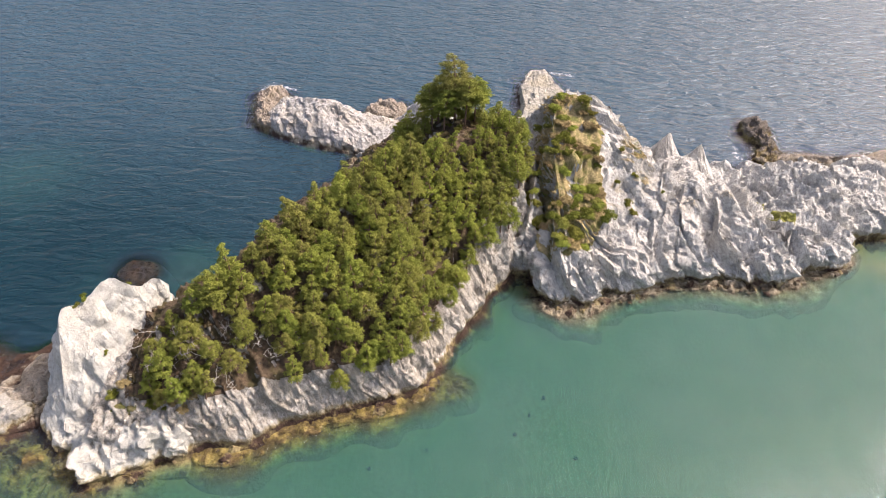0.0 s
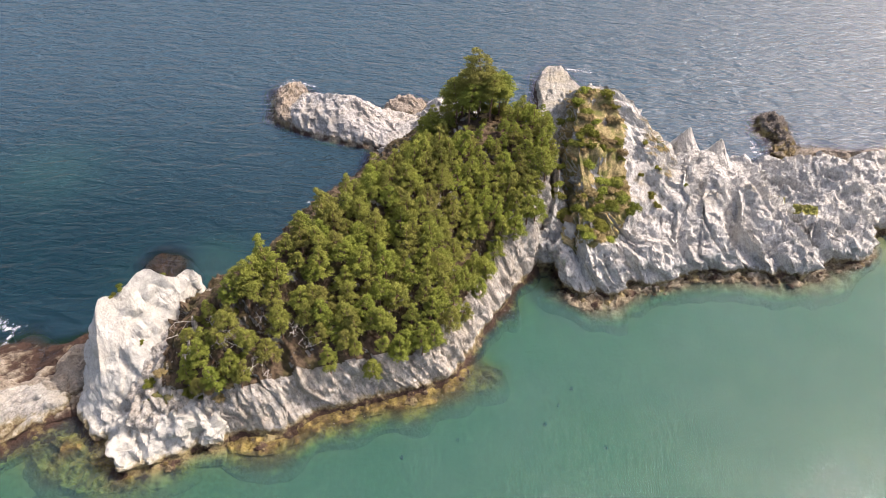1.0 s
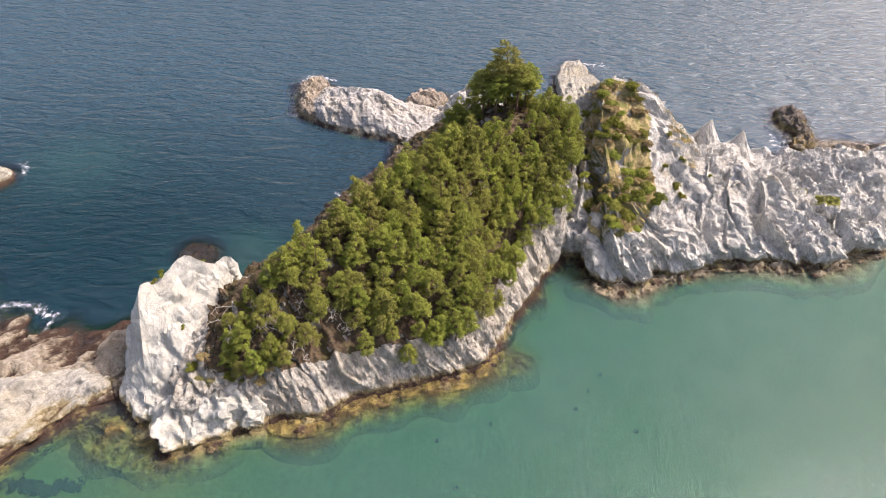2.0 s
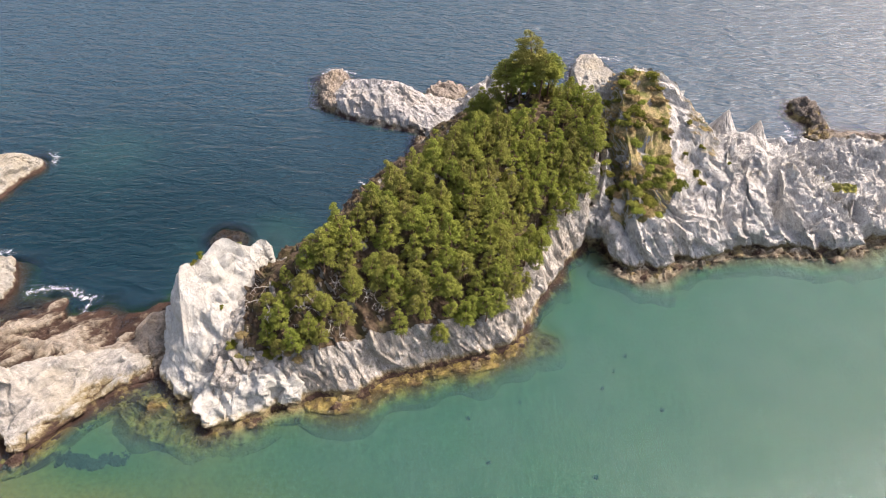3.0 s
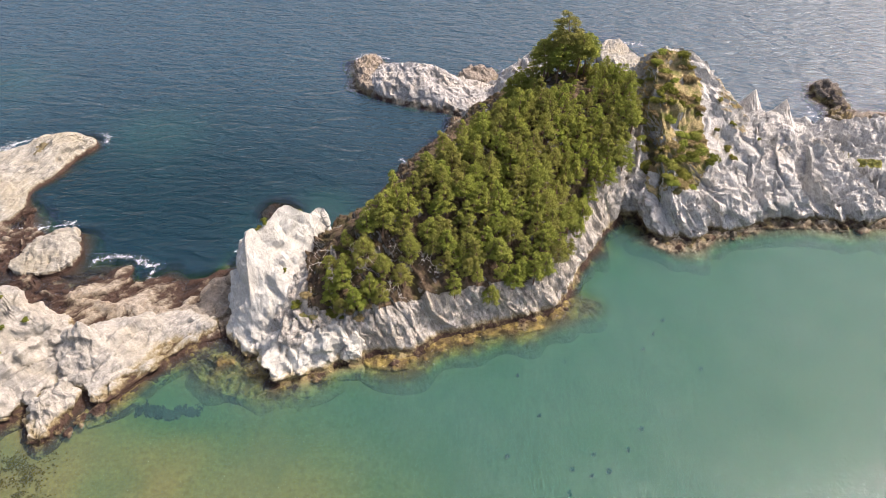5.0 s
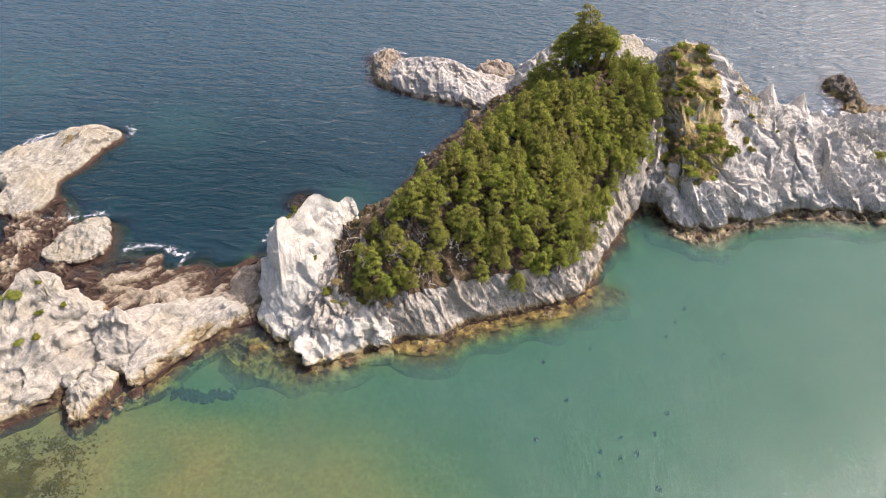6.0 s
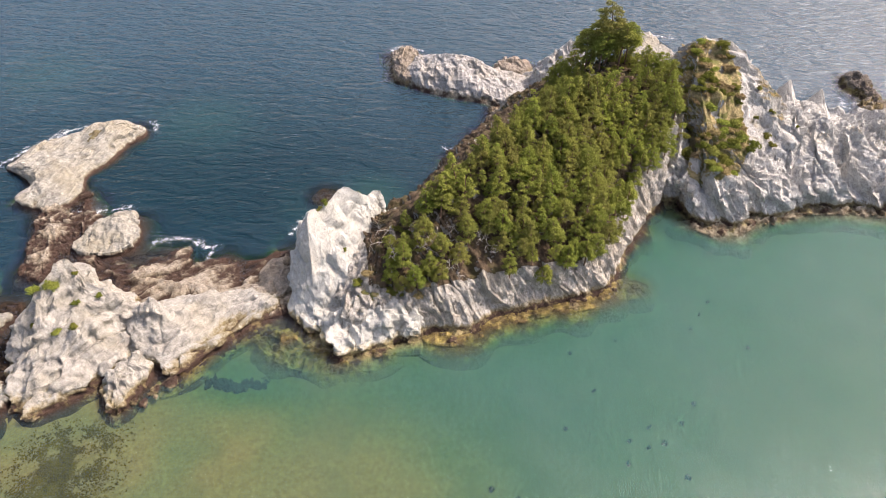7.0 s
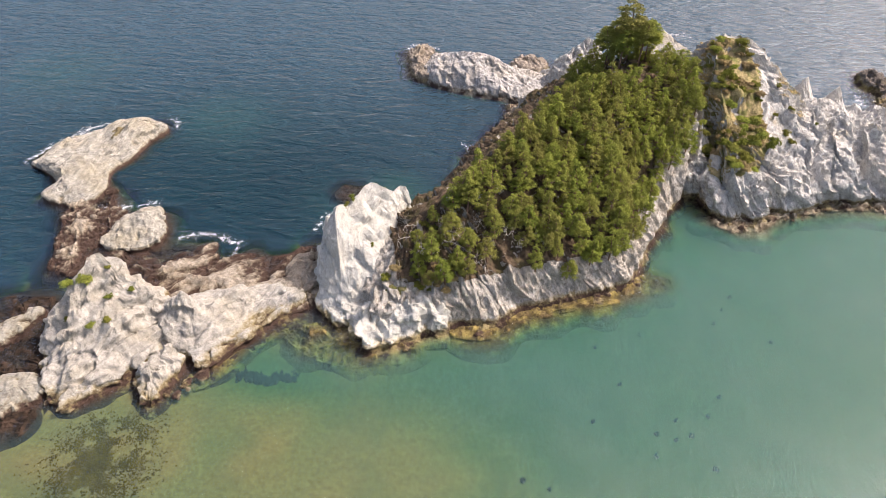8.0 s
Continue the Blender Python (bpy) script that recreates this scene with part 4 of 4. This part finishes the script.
def joined(pieces):
    verts, faces = [], []
    for v, f in pieces:
        o = len(verts)
        verts += v
        faces += [tuple(i + o for i in q) for q in f]
    return verts, faces


def tufts(rng, pads, count, size):
    """Needle tufts spread over flattened pads (x, y, z, width, thickness): many small folded leaves."""
    pads = np.array(pads)
    w = pads[:, 3] ** 2
    pick = rng.choice(len(pads), count, p=w / w.sum())
    c = pads[pick]
    d = rng.normal(size=(count, 3))
    d /= np.linalg.norm(d, axis=1, keepdims=True)
    d[:, 2] = np.where(d[:, 2] < -0.25, -d[:, 2] * 0.5, d[:, 2])
    r = rng.uniform(0.55, 1.08, count) ** 0.7
    edge = 1 + 0.35 * np.sin(3 * np.arctan2(d[:, 1], d[:, 0]) + pick * 1.7)
    p = c[:, :3] + d * np.c_[c[:, 3] * edge, c[:, 3] * edge, c[:, 4]] * r[:, None]
    return leaves(rng, p, d * np.array([1, 1, 1.2]) + np.array([0, 0, 0.9]), size)


def leaves(rng, p, up, size):
    """A small folded leaf at each place, facing about the given way."""
    count = len(p)
    up = up + rng.normal(scale=0.45, size=(count, 3))
    up /= np.linalg.norm(up, axis=1, keepdims=True)
    a = np.cross(up, rng.normal(size=(count, 3)))
    a /= np.linalg.norm(a, axis=1, keepdims=True)
    b2 = np.cross(up, a)
    s = (size * rng.uniform(0.6, 1.35, count))[:, None]
    v = np.stack([p - a * s * 0.9, p + b2 * s * 0.75 - up * s * 0.25, p + a * s * 0.9 + up * s * 0.35], 1)
    return v.reshape(-1, 3), np.arange(count * 3).reshape(-1, 3)


def sprays(rng, pads, count, size):
    """Flat sprays of needles: pads (x, y, z, heading, length, width, thickness) that thin out into fingers at their rim."""
    pads = np.array(pads)
    w = pads[:, 4] * pads[:, 5]
    pick = rng.choice(len(pads), count, p=w / w.sum())
    c = pads[pick]
    turn = rng.uniform(0, math.tau, count)
    lobes = 1 + 0.28 * np.sin(5 * turn + pick * 2.3) + 0.14 * np.sin(9 * turn + pick * 1.1)
    r = rng.uniform(0, 1, count) ** 0.55
    u, v = r * lobes * np.cos(turn), r * lobes * np.sin(turn)
    ca, sa = np.cos(c[:, 3]), np.sin(c[:, 3])
    du, dv = u * c[:, 4], v * c[:, 5]
    rise = c[:, 6] * (1 - 1.5 * r * r) + rng.normal(scale=0.045, size=count)
    p = np.c_[c[:, 0] + du * ca - dv * sa, c[:, 1] + du * sa + dv * ca, c[:, 2] + rise]
    up = np.c_[(u * ca - v * sa) * 0.7, (u * sa + v * ca) * 0.7, np.full(count, 1.1)]
    return leaves(rng, p, up, size)


def pine(seed, height, spread, bare, count, crown=1.0):
    """A red pine: leaning trunk, limbs, and tiers of flat needle sprays; bare: the height share with no foliage."""
    rng = np.random.default_rng(seed)
    root = new("pine_tree")
    bend = rng.normal(scale=0.05 * height, size=2)
    def spot(t):
        return Vector((bend[0] * t * t, bend[1] * t * t + 0.25 * math.sin(4 * t + seed), height * t))
    path = [spot(t) for t in np.linspace(0, 0.97, 9)]
    path[0].z -= 1.2
    v, f = tube(path, np.linspace(0.20, 0.05, 9) * height / 9, 7)
    mesh_object("trunk", v, f, bark_mat, parent=root)
    pads, limbs = [], []
    tiers = 6 if crown > 0.5 else 7
    for k in range(tiers):
        u = k / (tiers - 1)
        s = spot(bare + (0.97 - bare) * u)
        if crown > 0.5:
            reach = spread * 1.15 * (1.0 - 0.72 * u**1.3) * (0.85 + 0.15 * min(1, u * 3))
            arms = (5, 6, 6, 5, 4, 3)[k]
        else:
            reach = spread * (0.62 + 0.5 * math.sin(math.pi * (0.15 + 0.75 * u))) * (1 - 0.40 * u)
            arms = (5, 7, 8, 8, 7, 6, 5)[k]
        for q in range(arms):
            if rng.uniform() < 0.10:
                continue
            a = math.tau * (q + rng.uniform(-0.3, 0.3)) / arms + k * 2.1
            far_ = reach * rng.uniform(0.72, 1.2)
            lift = rng.uniform(-0.28, 0.36)
            e = s + Vector((math.cos(a) * far_, math.sin(a) * far_, lift))
            if k < 3 and q < 2:
                limbs.append(tube([s, s.lerp(e, 0.5) + Vector((0, 0, -0.1)), e], [0.07, 0.05, 0.02], 5))
            ln = max(0.36, 0.30 * far_) * rng.uniform(0.85, 1.2)
            wd = max(0.34, 0.29 * far_) * rng.uniform(0.8, 1.25)
            m_ = s.lerp(e, 0.78)
            pads.append((*m_, a, ln, wd, 0.20))
            turn = a + rng.choice([-1, 1]) * rng.uniform(0.45, 0.75)
            side = s + Vector((math.cos(turn) * far_ * 0.6, math.sin(turn) * far_ * 0.6, lift + rng.uniform(-0.45, 0.40)))
            pads.append((*side, turn, ln * 0.75, wd * 0.75, 0.16))
    tip = spot(0.99)
    pads.append((tip.x, tip.y, tip.z, 0.0, 0.22 * spread, 0.2 * spread, 0.3))
    for v, f in limbs:
        mesh_object("limb", v, f, bark_mat, parent=root)
    v, f = sprays(rng, pads, count, 0.135 if crown > 0.5 else 0.17)
    mesh_object("crown", v.tolist(), f.tolist(), pine_mat, smooth=False, parent=root)
    return root


kinds = [pine(100 + k, h, s, br, c) for k, (h, s, br, c) in enumerate(((6.4, 1.9, 0.33, 4300), (7.0, 1.75, 0.34, 4300), (5.8, 2.1, 0.30, 4300), (6.6, 2.2, 0.40, 4500), (5.0, 1.8, 0.25, 3600), (7.3, 1.9, 0.38, 4500)))]
tall = [pine(140 + k, h, s, br, c, 0.35) for k, (h, s, br, c) in enumerate(((12.4, 3.7, 0.50, 12500), (10.8, 3.4, 0.50, 11500)))]
rng = np.random.default_rng(5)

def inside(x, y, poly):
    ok = False
    for k in range(len(poly)):
        (x1, y1), (x2, y2) = poly[k - 1], poly[k]
        if (y1 > y) != (y2 > y) and x < (x2 - x1) * (y - y1) / (y2 - y1) + x1:
            ok = not ok
    return ok


CLEARING = [(-34, 59.5), (-29, 60), (-21, 62.5), (-21, 65), (-25, 68), (-31, 70), (-35, 67)]
spots = []
tries = 0
while tries < 14000:
    tries += 1
    x, y = rng.uniform(-46, 20), rng.uniform(56, 131)
    if not inside(x, y, WOOD):
        continue
    gap = 2.15
    if (x - 4.5) ** 2 + ((y - 116.5) * 0.9) ** 2 < 42:
        continue
    if inside(x, y, CLEARING) and rng.uniform() < 0.985:
        continue
    if all((x - a) ** 2 + (y - b_) ** 2 > gap * gap for a, b_ in spots):
        spots.append((x, y))
LABEL = "red pine with yellow-green needle pads on the headland"
used = set()
for n_, (x, y) in enumerate(spots):
    g = ground(x, y, TREES[:1])
    if g is None:
        continue
    k = int(rng.integers(len(kinds)))
    src = kinds[k]
    sc = rng.uniform(0.82, 1.15)
    if y < 68 + 0.25 * (x + 10) or x < -36:
        sc *= 0.85
    if (x - 3) ** 2 + (y - 113) ** 2 < 130:
        sc *= 0.75
    if y > 75 + (x + 31) * 1.1 and x < -8:
        sc *= 0.8
    m = Matrix.Translation((x, y, g[0])) @ pose(0, 0, 0, rng.uniform(-9, 9), rng.uniform(-9, 9), rng.uniform(0, 360)) @ Matrix.Scale(sc, 4)
    if k in used:
        ob = copy_thing(src, m)
        ob.scale = (sc, sc, sc)
    else:
        used.add(k)
        src.matrix_basis = m
        ob = src
    tagged(ob, LABEL, "pine tree", "pines on the headland")
for (x, y), k, sc in zip(((5.4, 122.0), (0.5, 121.5), (9.6, 121.5), (6.5, 126.5), (3.0, 118.5), (-4.5, 119.5), (7.4, 119.0), (2.0, 124.5)), (0, 1, 1, 0, 1, 1, 0, 0), (1.13, 0.98, 0.92, 1.0, 0.85, 0.62, 0.92, 0.94)):
    g = ground(x, y, TREES[:1])
    m = Matrix.Translation((x, y, g[0])) @ pose(0, 0, 0, 0, 0, 70 * x) @ Matrix.Scale(sc, 4)
    if ("t", k) in used:
        ob = copy_thing(tall[k], m)
        ob.scale = (sc, sc, sc)
    else:
        used.add(("t", k))
        tall[k].matrix_basis = m
        ob = tall[k]
    tagged(ob, "tall red pine with bare reddish trunk and umbrella crown", "pine tree", "tall pines on the summit")


# ---- shrubs on the grey cliff ----
def bush(seed, r, h, count, mat, leaf=0.2):
    rng2 = np.random.default_rng(seed)
    root = new("shrub")
    pads = []
    for k in range(9):
        a, d = rng2.uniform(0, math.tau), r * 0.75 * rng2.uniform(0, 1) ** 0.6
        s = r * rng2.uniform(0.28, 0.5)
        pads.append((d * math.cos(a), d * math.sin(a), h * rng2.uniform(0.25, 0.8), s, s * 0.7))
    for k in range(3):
        p = pads[k]
        v, f = tube([Vector((0, 0, -0.5)), Vector((p[0] * 0.5, p[1] * 0.5, p[2] * 0.5)), Vector(p[:3])], [0.08, 0.05, 0.02], 5)
        mesh_object("stem", v, f, bark_mat, parent=root)
    v, f = tufts(rng2, pads, count, leaf)
    mesh_object("foliage", v.tolist(), f.tolist(), mat, smooth=False, parent=root)
    return root


bush_kinds = [bush(200, 1.7, 1.7, 1100, shrub_mat), bush(201, 1.3, 1.4, 800, shrub_mat), bush(202, 1.6, 1.2, 900, pine_mat), bush(203, 1.2, 0.9, 700, dry_mat), bush(204, 0.8, 0.7, 350, shrub_mat)]
BUSH_LABEL = ["dense dark green shrub on the cliff slope", "small dark green shrub on the cliff slope", "yellow-green shrub on the cliff slope", "dry straw-coloured scrub on the cliff slope", "small green tuft growing on bare rock"]
rng = np.random.default_rng(8)
taken = set()


def plant(k, x, y, sc, trees):
    g = ground(x, y, trees)
    if g is None or g[0] < 1.5:
        return
    m = Matrix.Translation((x, y, g[0])) @ pose(0, 0, 0, 0, 0, rng.uniform(0, 360)) @ Matrix.Scale(sc, 4)
    if k in taken:
        ob = copy_thing(bush_kinds[k], m)
        ob.scale = (sc, sc, sc)
    else:
        taken.add(k)
        ob = bush_kinds[k]
        ob.matrix_basis = m
    tagged(ob, BUSH_LABEL[k], "shrub", "shrubs on the rocks")


n_ = 0
while n_ < 125:
    x, y = rng.uniform(20, 39), rng.uniform(93, 132)
    if inside(x, y, SLOPE):
        n_ += 1
        low_part = y < 110
        k = int(rng.choice(5, p=(0.20, 0.14, 0.28, 0.30, 0.08) if low_part else (0.08, 0.12, 0.17, 0.50, 0.13)))
        plant(k, x, y, rng.uniform(0.6, 1.25), TREES)
for x, y, k, sc in ((35.6, 105, 2, 1.25), (34.5, 106.5, 2, 0.9), (36.5, 102.5, 0, 1.2), (42, 108, 0, 0.7), (43, 106, 1, 0.8), (40, 112, 4, 1.0), (44, 113, 4, 1.0), (41, 117, 1, 0.7), (50, 111, 4, 0.8),
                    (-97, 53, 2, 1.0), (-93, 52, 1, 0.6), (-100, 53, 2, 0.8), (-92.5, 48.5, 4, 1.1), (-95, 47.5, 2, 0.6), (-99.5, 49, 4, 1.0), (-90, 54, 4, 0.9), (-94, 56, 4, 0.8),
                    (-47, 59.5, 1, 0.9), (-45.5, 60.5, 3, 0.9), (-54, 72, 4, 1.0), (-48.5, 75.5, 4, 0.8), (-55, 71, 4, 0.8), (-50, 66, 4, 0.6)):
    plant(k, x, y, sc, TREES)
# scrub along the wood's open edges
for n_ in range(90):
    t = rng.uniform(0, 1)
    if t < 0.45:
        x = rng.uniform(-43, -33)
        y = rng.uniform(58, 71)
    elif t < 0.7:
        x = rng.uniform(-36, -20)
        y = 71.5 + (x + 36) * 1.02 + rng.uniform(-1, 2)
    else:
        x, y = rng.uniform(-3, 10), 118 + rng.uniform(-6, 6)
    plant(int(rng.choice([1, 3, 3, 4])), x, y, rng.uniform(0.5, 0.9), TREES[:1])


# ---- surf ----
foam_mat, nt, b = material("sea_foam")
pos, z, nz = geometry(nt)
nt.links.new(mix(nt, tex(nt, 2.0, 5, 0.7, pos), (0.62, 0.66, 0.68), (0.86, 0.87, 0.87)), b.inputs["Base Color"])
b.inputs["Roughness"].default_value = 0.8
att = nt.nodes.new("ShaderNodeAttribute")
att.attribute_name = "spread"
lace = calc(nt, "ADD", tex(nt, 0.9, 8, 0.8, pos, distortion=0.5), calc(nt, "MULTIPLY", att.outputs["Fac"], 0.17))
nt.links.new(ramp(nt, lace, [(0.62, 0), (0.78, 0.75)]), b.inputs["Alpha"])


def surf(line, width, seed, label):
    """A ragged band of foam on the water along a line of (x, y)."""
    q = resample([(*p, 0) for p in line], 0.5, False)
    tan = np.gradient(q[:, :2], axis=0)
    tan /= np.linalg.norm(tan, axis=1, keepdims=True) + 1e-9
    side = np.c_[-tan[:, 1], tan[:, 0]]
    n = len(q)
    rows = []
    for k in range(7):
        f = k / 6 - 0.5
        wob = width * f * (0.7 + 0.6 * vnoise(np.arange(n) * 0.21, k * 0.4, seed, seed)) + 0.5 * vnoise(np.arange(n) * 0.3, 0.0, 0.3, seed + 2)
        rows.append(np.c_[q[:, :2] + side * wob[:, None], np.full(n, 0.03) + 0.05 * (1 - abs(2 * f))])
    v = np.array(rows)
    i, j = np.meshgrid(np.arange(6), np.arange(n - 1), indexing="ij")
    f = np.stack([i * n + j, i * n + j + 1, (i + 1) * n + j + 1, (i + 1) * n + j], -1).reshape(-1, 4)
    ob = mesh_object("surf", v.reshape(-1, 3).tolist(), f.tolist(), foam_mat)
    ends = np.clip(np.minimum(np.arange(n), np.arange(n)[::-1]) / 5.0, 0, 1)
    full = np.array([(1 - abs(2 * k / 6 - 1)) * ends for k in range(7)])
    at = ob.data.attributes.new("spread", "FLOAT", "POINT")
    at.data.foreach_set("value", full.ravel().astype(np.float32))
    return tagged(ob, label, "sea foam")


surf([(-137.5, 102), (-134, 110), (-129, 118), (-121, 123), (-115, 125)], 7.0, 1, "white surf breaking along the low islet")
surf([(-111, 126), (-107, 124), (-105.5, 119)], 4.9, 2, "white surf round the islet's point")
surf([(-113, 87), (-108, 87), (-104, 88), (-99, 89)], 7.0, 3, "white surf washing over the tidal shelf")
surf([(-93, 77.5), (-86, 79), (-79.5, 76), (-79, 72)], 6.3, 4, "thin surf along the tidal shelf")
surf([(-64.5, 80), (-63, 86), (-59, 90)], 4.2, 6, "thin surf at the foot of the white rock")
surf([(-33, 109), (-31, 114), (-33, 119)], 6.0, 7, "white surf on the back shore")
surf([(-51, 172), (-46, 177), (-38, 173)], 5.6, 8, "white surf behind the far islet")
surf([(37, 193), (42, 192), (47, 190)], 7.0, 9, "white surf beyond the rock point")
surf([(86, 152), (83, 148), (85, 144)], 7.0, 10, "white surf beside the dark rock")
surf([(188, 234), (194, 232), (201, 230)], 5.6, 11, "white patch of breaking water out at sea")


# ---- boulders along the shore ----
def boulder(seed, mat):
    bm = bmesh.new()
    bmesh.ops.create_icosphere(bm, subdivisions=3, radius=1.0)
    co = np.array([v.co for v in bm.verts])
    val, edge = facets(co[:, 0] * 1.1 + seed, co[:, 1] * 1.1, co[:, 2] * 1.1, seed)
    r = 1 + 0.45 * val + 0.12 * fbm(co[:, 0] * 2, co[:, 1] * 2, co[:, 2] * 2, 3, seed)
    for v, k in zip(bm.verts, r):
        v.co = Vector((v.co.x * k * 1.25, v.co.y * k, v.co.z * k * 0.7))
    me = bpy.data.meshes.new("boulder")
    bm.to_mesh(me)
    bm.free()
    me.materials.append(mat)
    return me


stones = [boulder(300 + k, mt) for k, mt in enumerate((white_rock_mat, cliff_mat, brown_rock_mat, brown_rock_mat, cliff_mat))]
STONE_LABEL = ["pale boulder at the foot of the rocks", "grey boulder at the waterline", "brown weed-stained boulder at the waterline", "brown boulder at the waterline", "grey boulder at the waterline"]
rng = np.random.default_rng(12)
SHORES = ([(-53, 51), (-44, 51), (-38, 52.5), (-28.5, 55), (-22, 58.5), (-8, 63.5), (1, 68.5), (6, 79), (12, 87.5)], [(22, 91), (26, 87.3), (32, 87.5), (37, 91), (42, 91), (49, 94.5), (58, 95.5), (63, 96.5), (68, 94.5), (73, 95), (84, 100), (91, 102.5)], [(-103, 40), (-95, 35), (-86, 38), (-80, 39), (-76, 42)])
for line, many in zip(SHORES, (16, 60, 12)):
    q = resample([(*p, 0) for p in line], 0.3, False)
    for n_ in range(many):
        p = q[int(rng.integers(len(q)))]
        k = int(rng.integers(5))
        sc = float(rng.choice([0.3, 0.45, 0.7, 1.1], p=(0.4, 0.3, 0.2, 0.1)))
        ob = new("boulder", stones[k])
        ob.matrix_world = pose(p[0] + rng.uniform(-0.8, 0.8), p[1] + rng.uniform(-1.0, 1.6), rng.uniform(-0.45, 0.05) * sc, rng.uniform(-20, 20), rng.uniform(-20, 20), rng.uniform(0, 360)) @ Matrix.Scale(sc, 4)
        tagged(ob, STONE_LABEL[k], "boulder", "boulders along the shore")


# ---- dead wood ----
def dead_branch(seed):
    rng2 = np.random.default_rng(seed)
    pieces = []
    def grow(p, d, ln, r, depth_):
        path = [p]
        for k in range(4):
            d = (d + Vector(rng2.normal(scale=0.22, size=3))).normalized()
            path.append(path[-1] + d * ln / 4)
        pieces.append(tube(path, np.linspace(r, r * 0.4, 5), 5))
        if depth_:
            for k in range(3):
                grow(path[int(rng2.integers(1, 5))], (d + Vector(rng2.normal(scale=0.7, size=3))).normalized(), ln * 0.6, r * 0.55, depth_ - 1)
    grow(Vector((0, 0, -0.2)), Vector((rng2.normal() * 0.6, -0.5, 0.7)).normalized(), 3.0, 0.09, 2)
    root = new("dead_branch")
    for v, f in pieces:
        mesh_object("limb", v, f, dead_mat, parent=root)
    return root


dead = [dead_branch(400 + k) for k in range(4)]
rng = np.random.default_rng(21)
for n_ in range(34):
    t = rng.uniform()
    if t < 0.5:
        x, y = rng.uniform(-36, -20), 0
        y = 60.5 + (x + 36) * 0.25 + rng.uniform(0, 6)
    elif t < 0.8:
        x, y = rng.uniform(1, 9), 0
        y = 75 + (x - 1) * 1.5 + rng.uniform(-2, 3)
    else:
        x, y = rng.uniform(-43, -36), rng.uniform(60, 69)
    g = ground(x, y, TREES[:1])
    if g is None:
        continue
    m = Matrix.Translation((x, y, g[0])) @ pose(0, 0, 0, rng.uniform(-25, 25), rng.uniform(-25, 25), rng.uniform(-60, 60))
    if n_ < 4:
        ob = dead[n_]
        ob.matrix_basis = m
    else:
        ob = copy_thing(dead[n_ % 4], m)
    tagged(ob, "bare bleached dead pine branch on the slope", "dead branch", "dead branches on the headland")


# ---- weed on the sea bed ----
bed_weed_mat = soil_material("bed_weed", (0.085, 0.048, 0.003), (0.14, 0.082, 0.006), (0.17, 0.105, 0.010))


def weed_bed(name, spots_, label, mat=None, tall=0.22):
    rng2 = np.random.default_rng(len(spots_))
    verts, faces = [], []
    for x, y, r in spots_:
        z0 = float(bed_height(np.array(x), np.array(y)))
        for q in range(3 if r < 0.3 else 7):
            a, d = rng2.uniform(0, math.tau), r * rng2.uniform(0, 0.8)
            c = Vector((x + d * math.cos(a), y + d * math.sin(a), z0 + 0.05))
            o = len(verts)
            k = 6
            s = r * rng2.uniform(0.3, 0.6)
            verts.append(tuple(c + Vector((0, 0, tall))))
            for j in range(k):
                t = math.tau * j / k
                w = s * rng2.uniform(0.6, 1.3)
                verts.append((c.x + w * math.cos(t), c.y + w * math.sin(t), c.z))
            faces += [(o, o + 1 + j, o + 1 + (j + 1) % k) for j in range(k)]
    return tagged(mesh_object(name, verts, faces, mat or bed_weed_mat), label, "seaweed", kind="stuff")


rng = np.random.default_rng(31)
bed_spots = []
while len(bed_spots) < 5200:
    x, y = rng.normal(-87.0, 3.4), rng.normal(27.0, 4.8)
    if y < 36.5 and fbm(np.array(x / 2.5), np.array(y / 2.5), np.array(0.0), 2, 5) > -0.35 + 0.35 * rng.normal():
        bed_spots.append((x, y, rng.uniform(0.09, 0.27)))
weed_bed("seaweed_patch", bed_spots, "dark brown seaweed scattered over shallow sand")
lone = [(-11, 39, 0.5), (-24, 27, 0.6), (-20, 26, 0.5), (-8.2, 55.2, 0.5), (-2, 33, 0.5), (2, 36, 0.4), (-1, 37, 0.5), (3, 40, 0.4), (5, 37, 0.5), (9, 41, 0.4), (7, 31, 0.5), (12, 45, 0.5), (-5, 47, 0.4), (16, 62, 0.4), (22, 70, 0.5), (19, 66, 0.4), (1, 59, 0.4), (26, 58, 0.4)]
weed_bed("seaweed_clump", lone, "small dark seaweed clumps on the lagoon bed", weed_mat, 0.8)
hollow = [(-73 + 11.5 * t + rng.normal() * 0.3, 46.0 - 1.6 * math.sin(3 * t) + rng.normal() * 0.5, rng.uniform(0.6, 1.2)) for t in np.linspace(0, 1, 46) ** 0.8]
weed_bed("seaweed_bank", hollow, "bank of dark seaweed under clear water beside the rocks", weed_mat, 1.3)
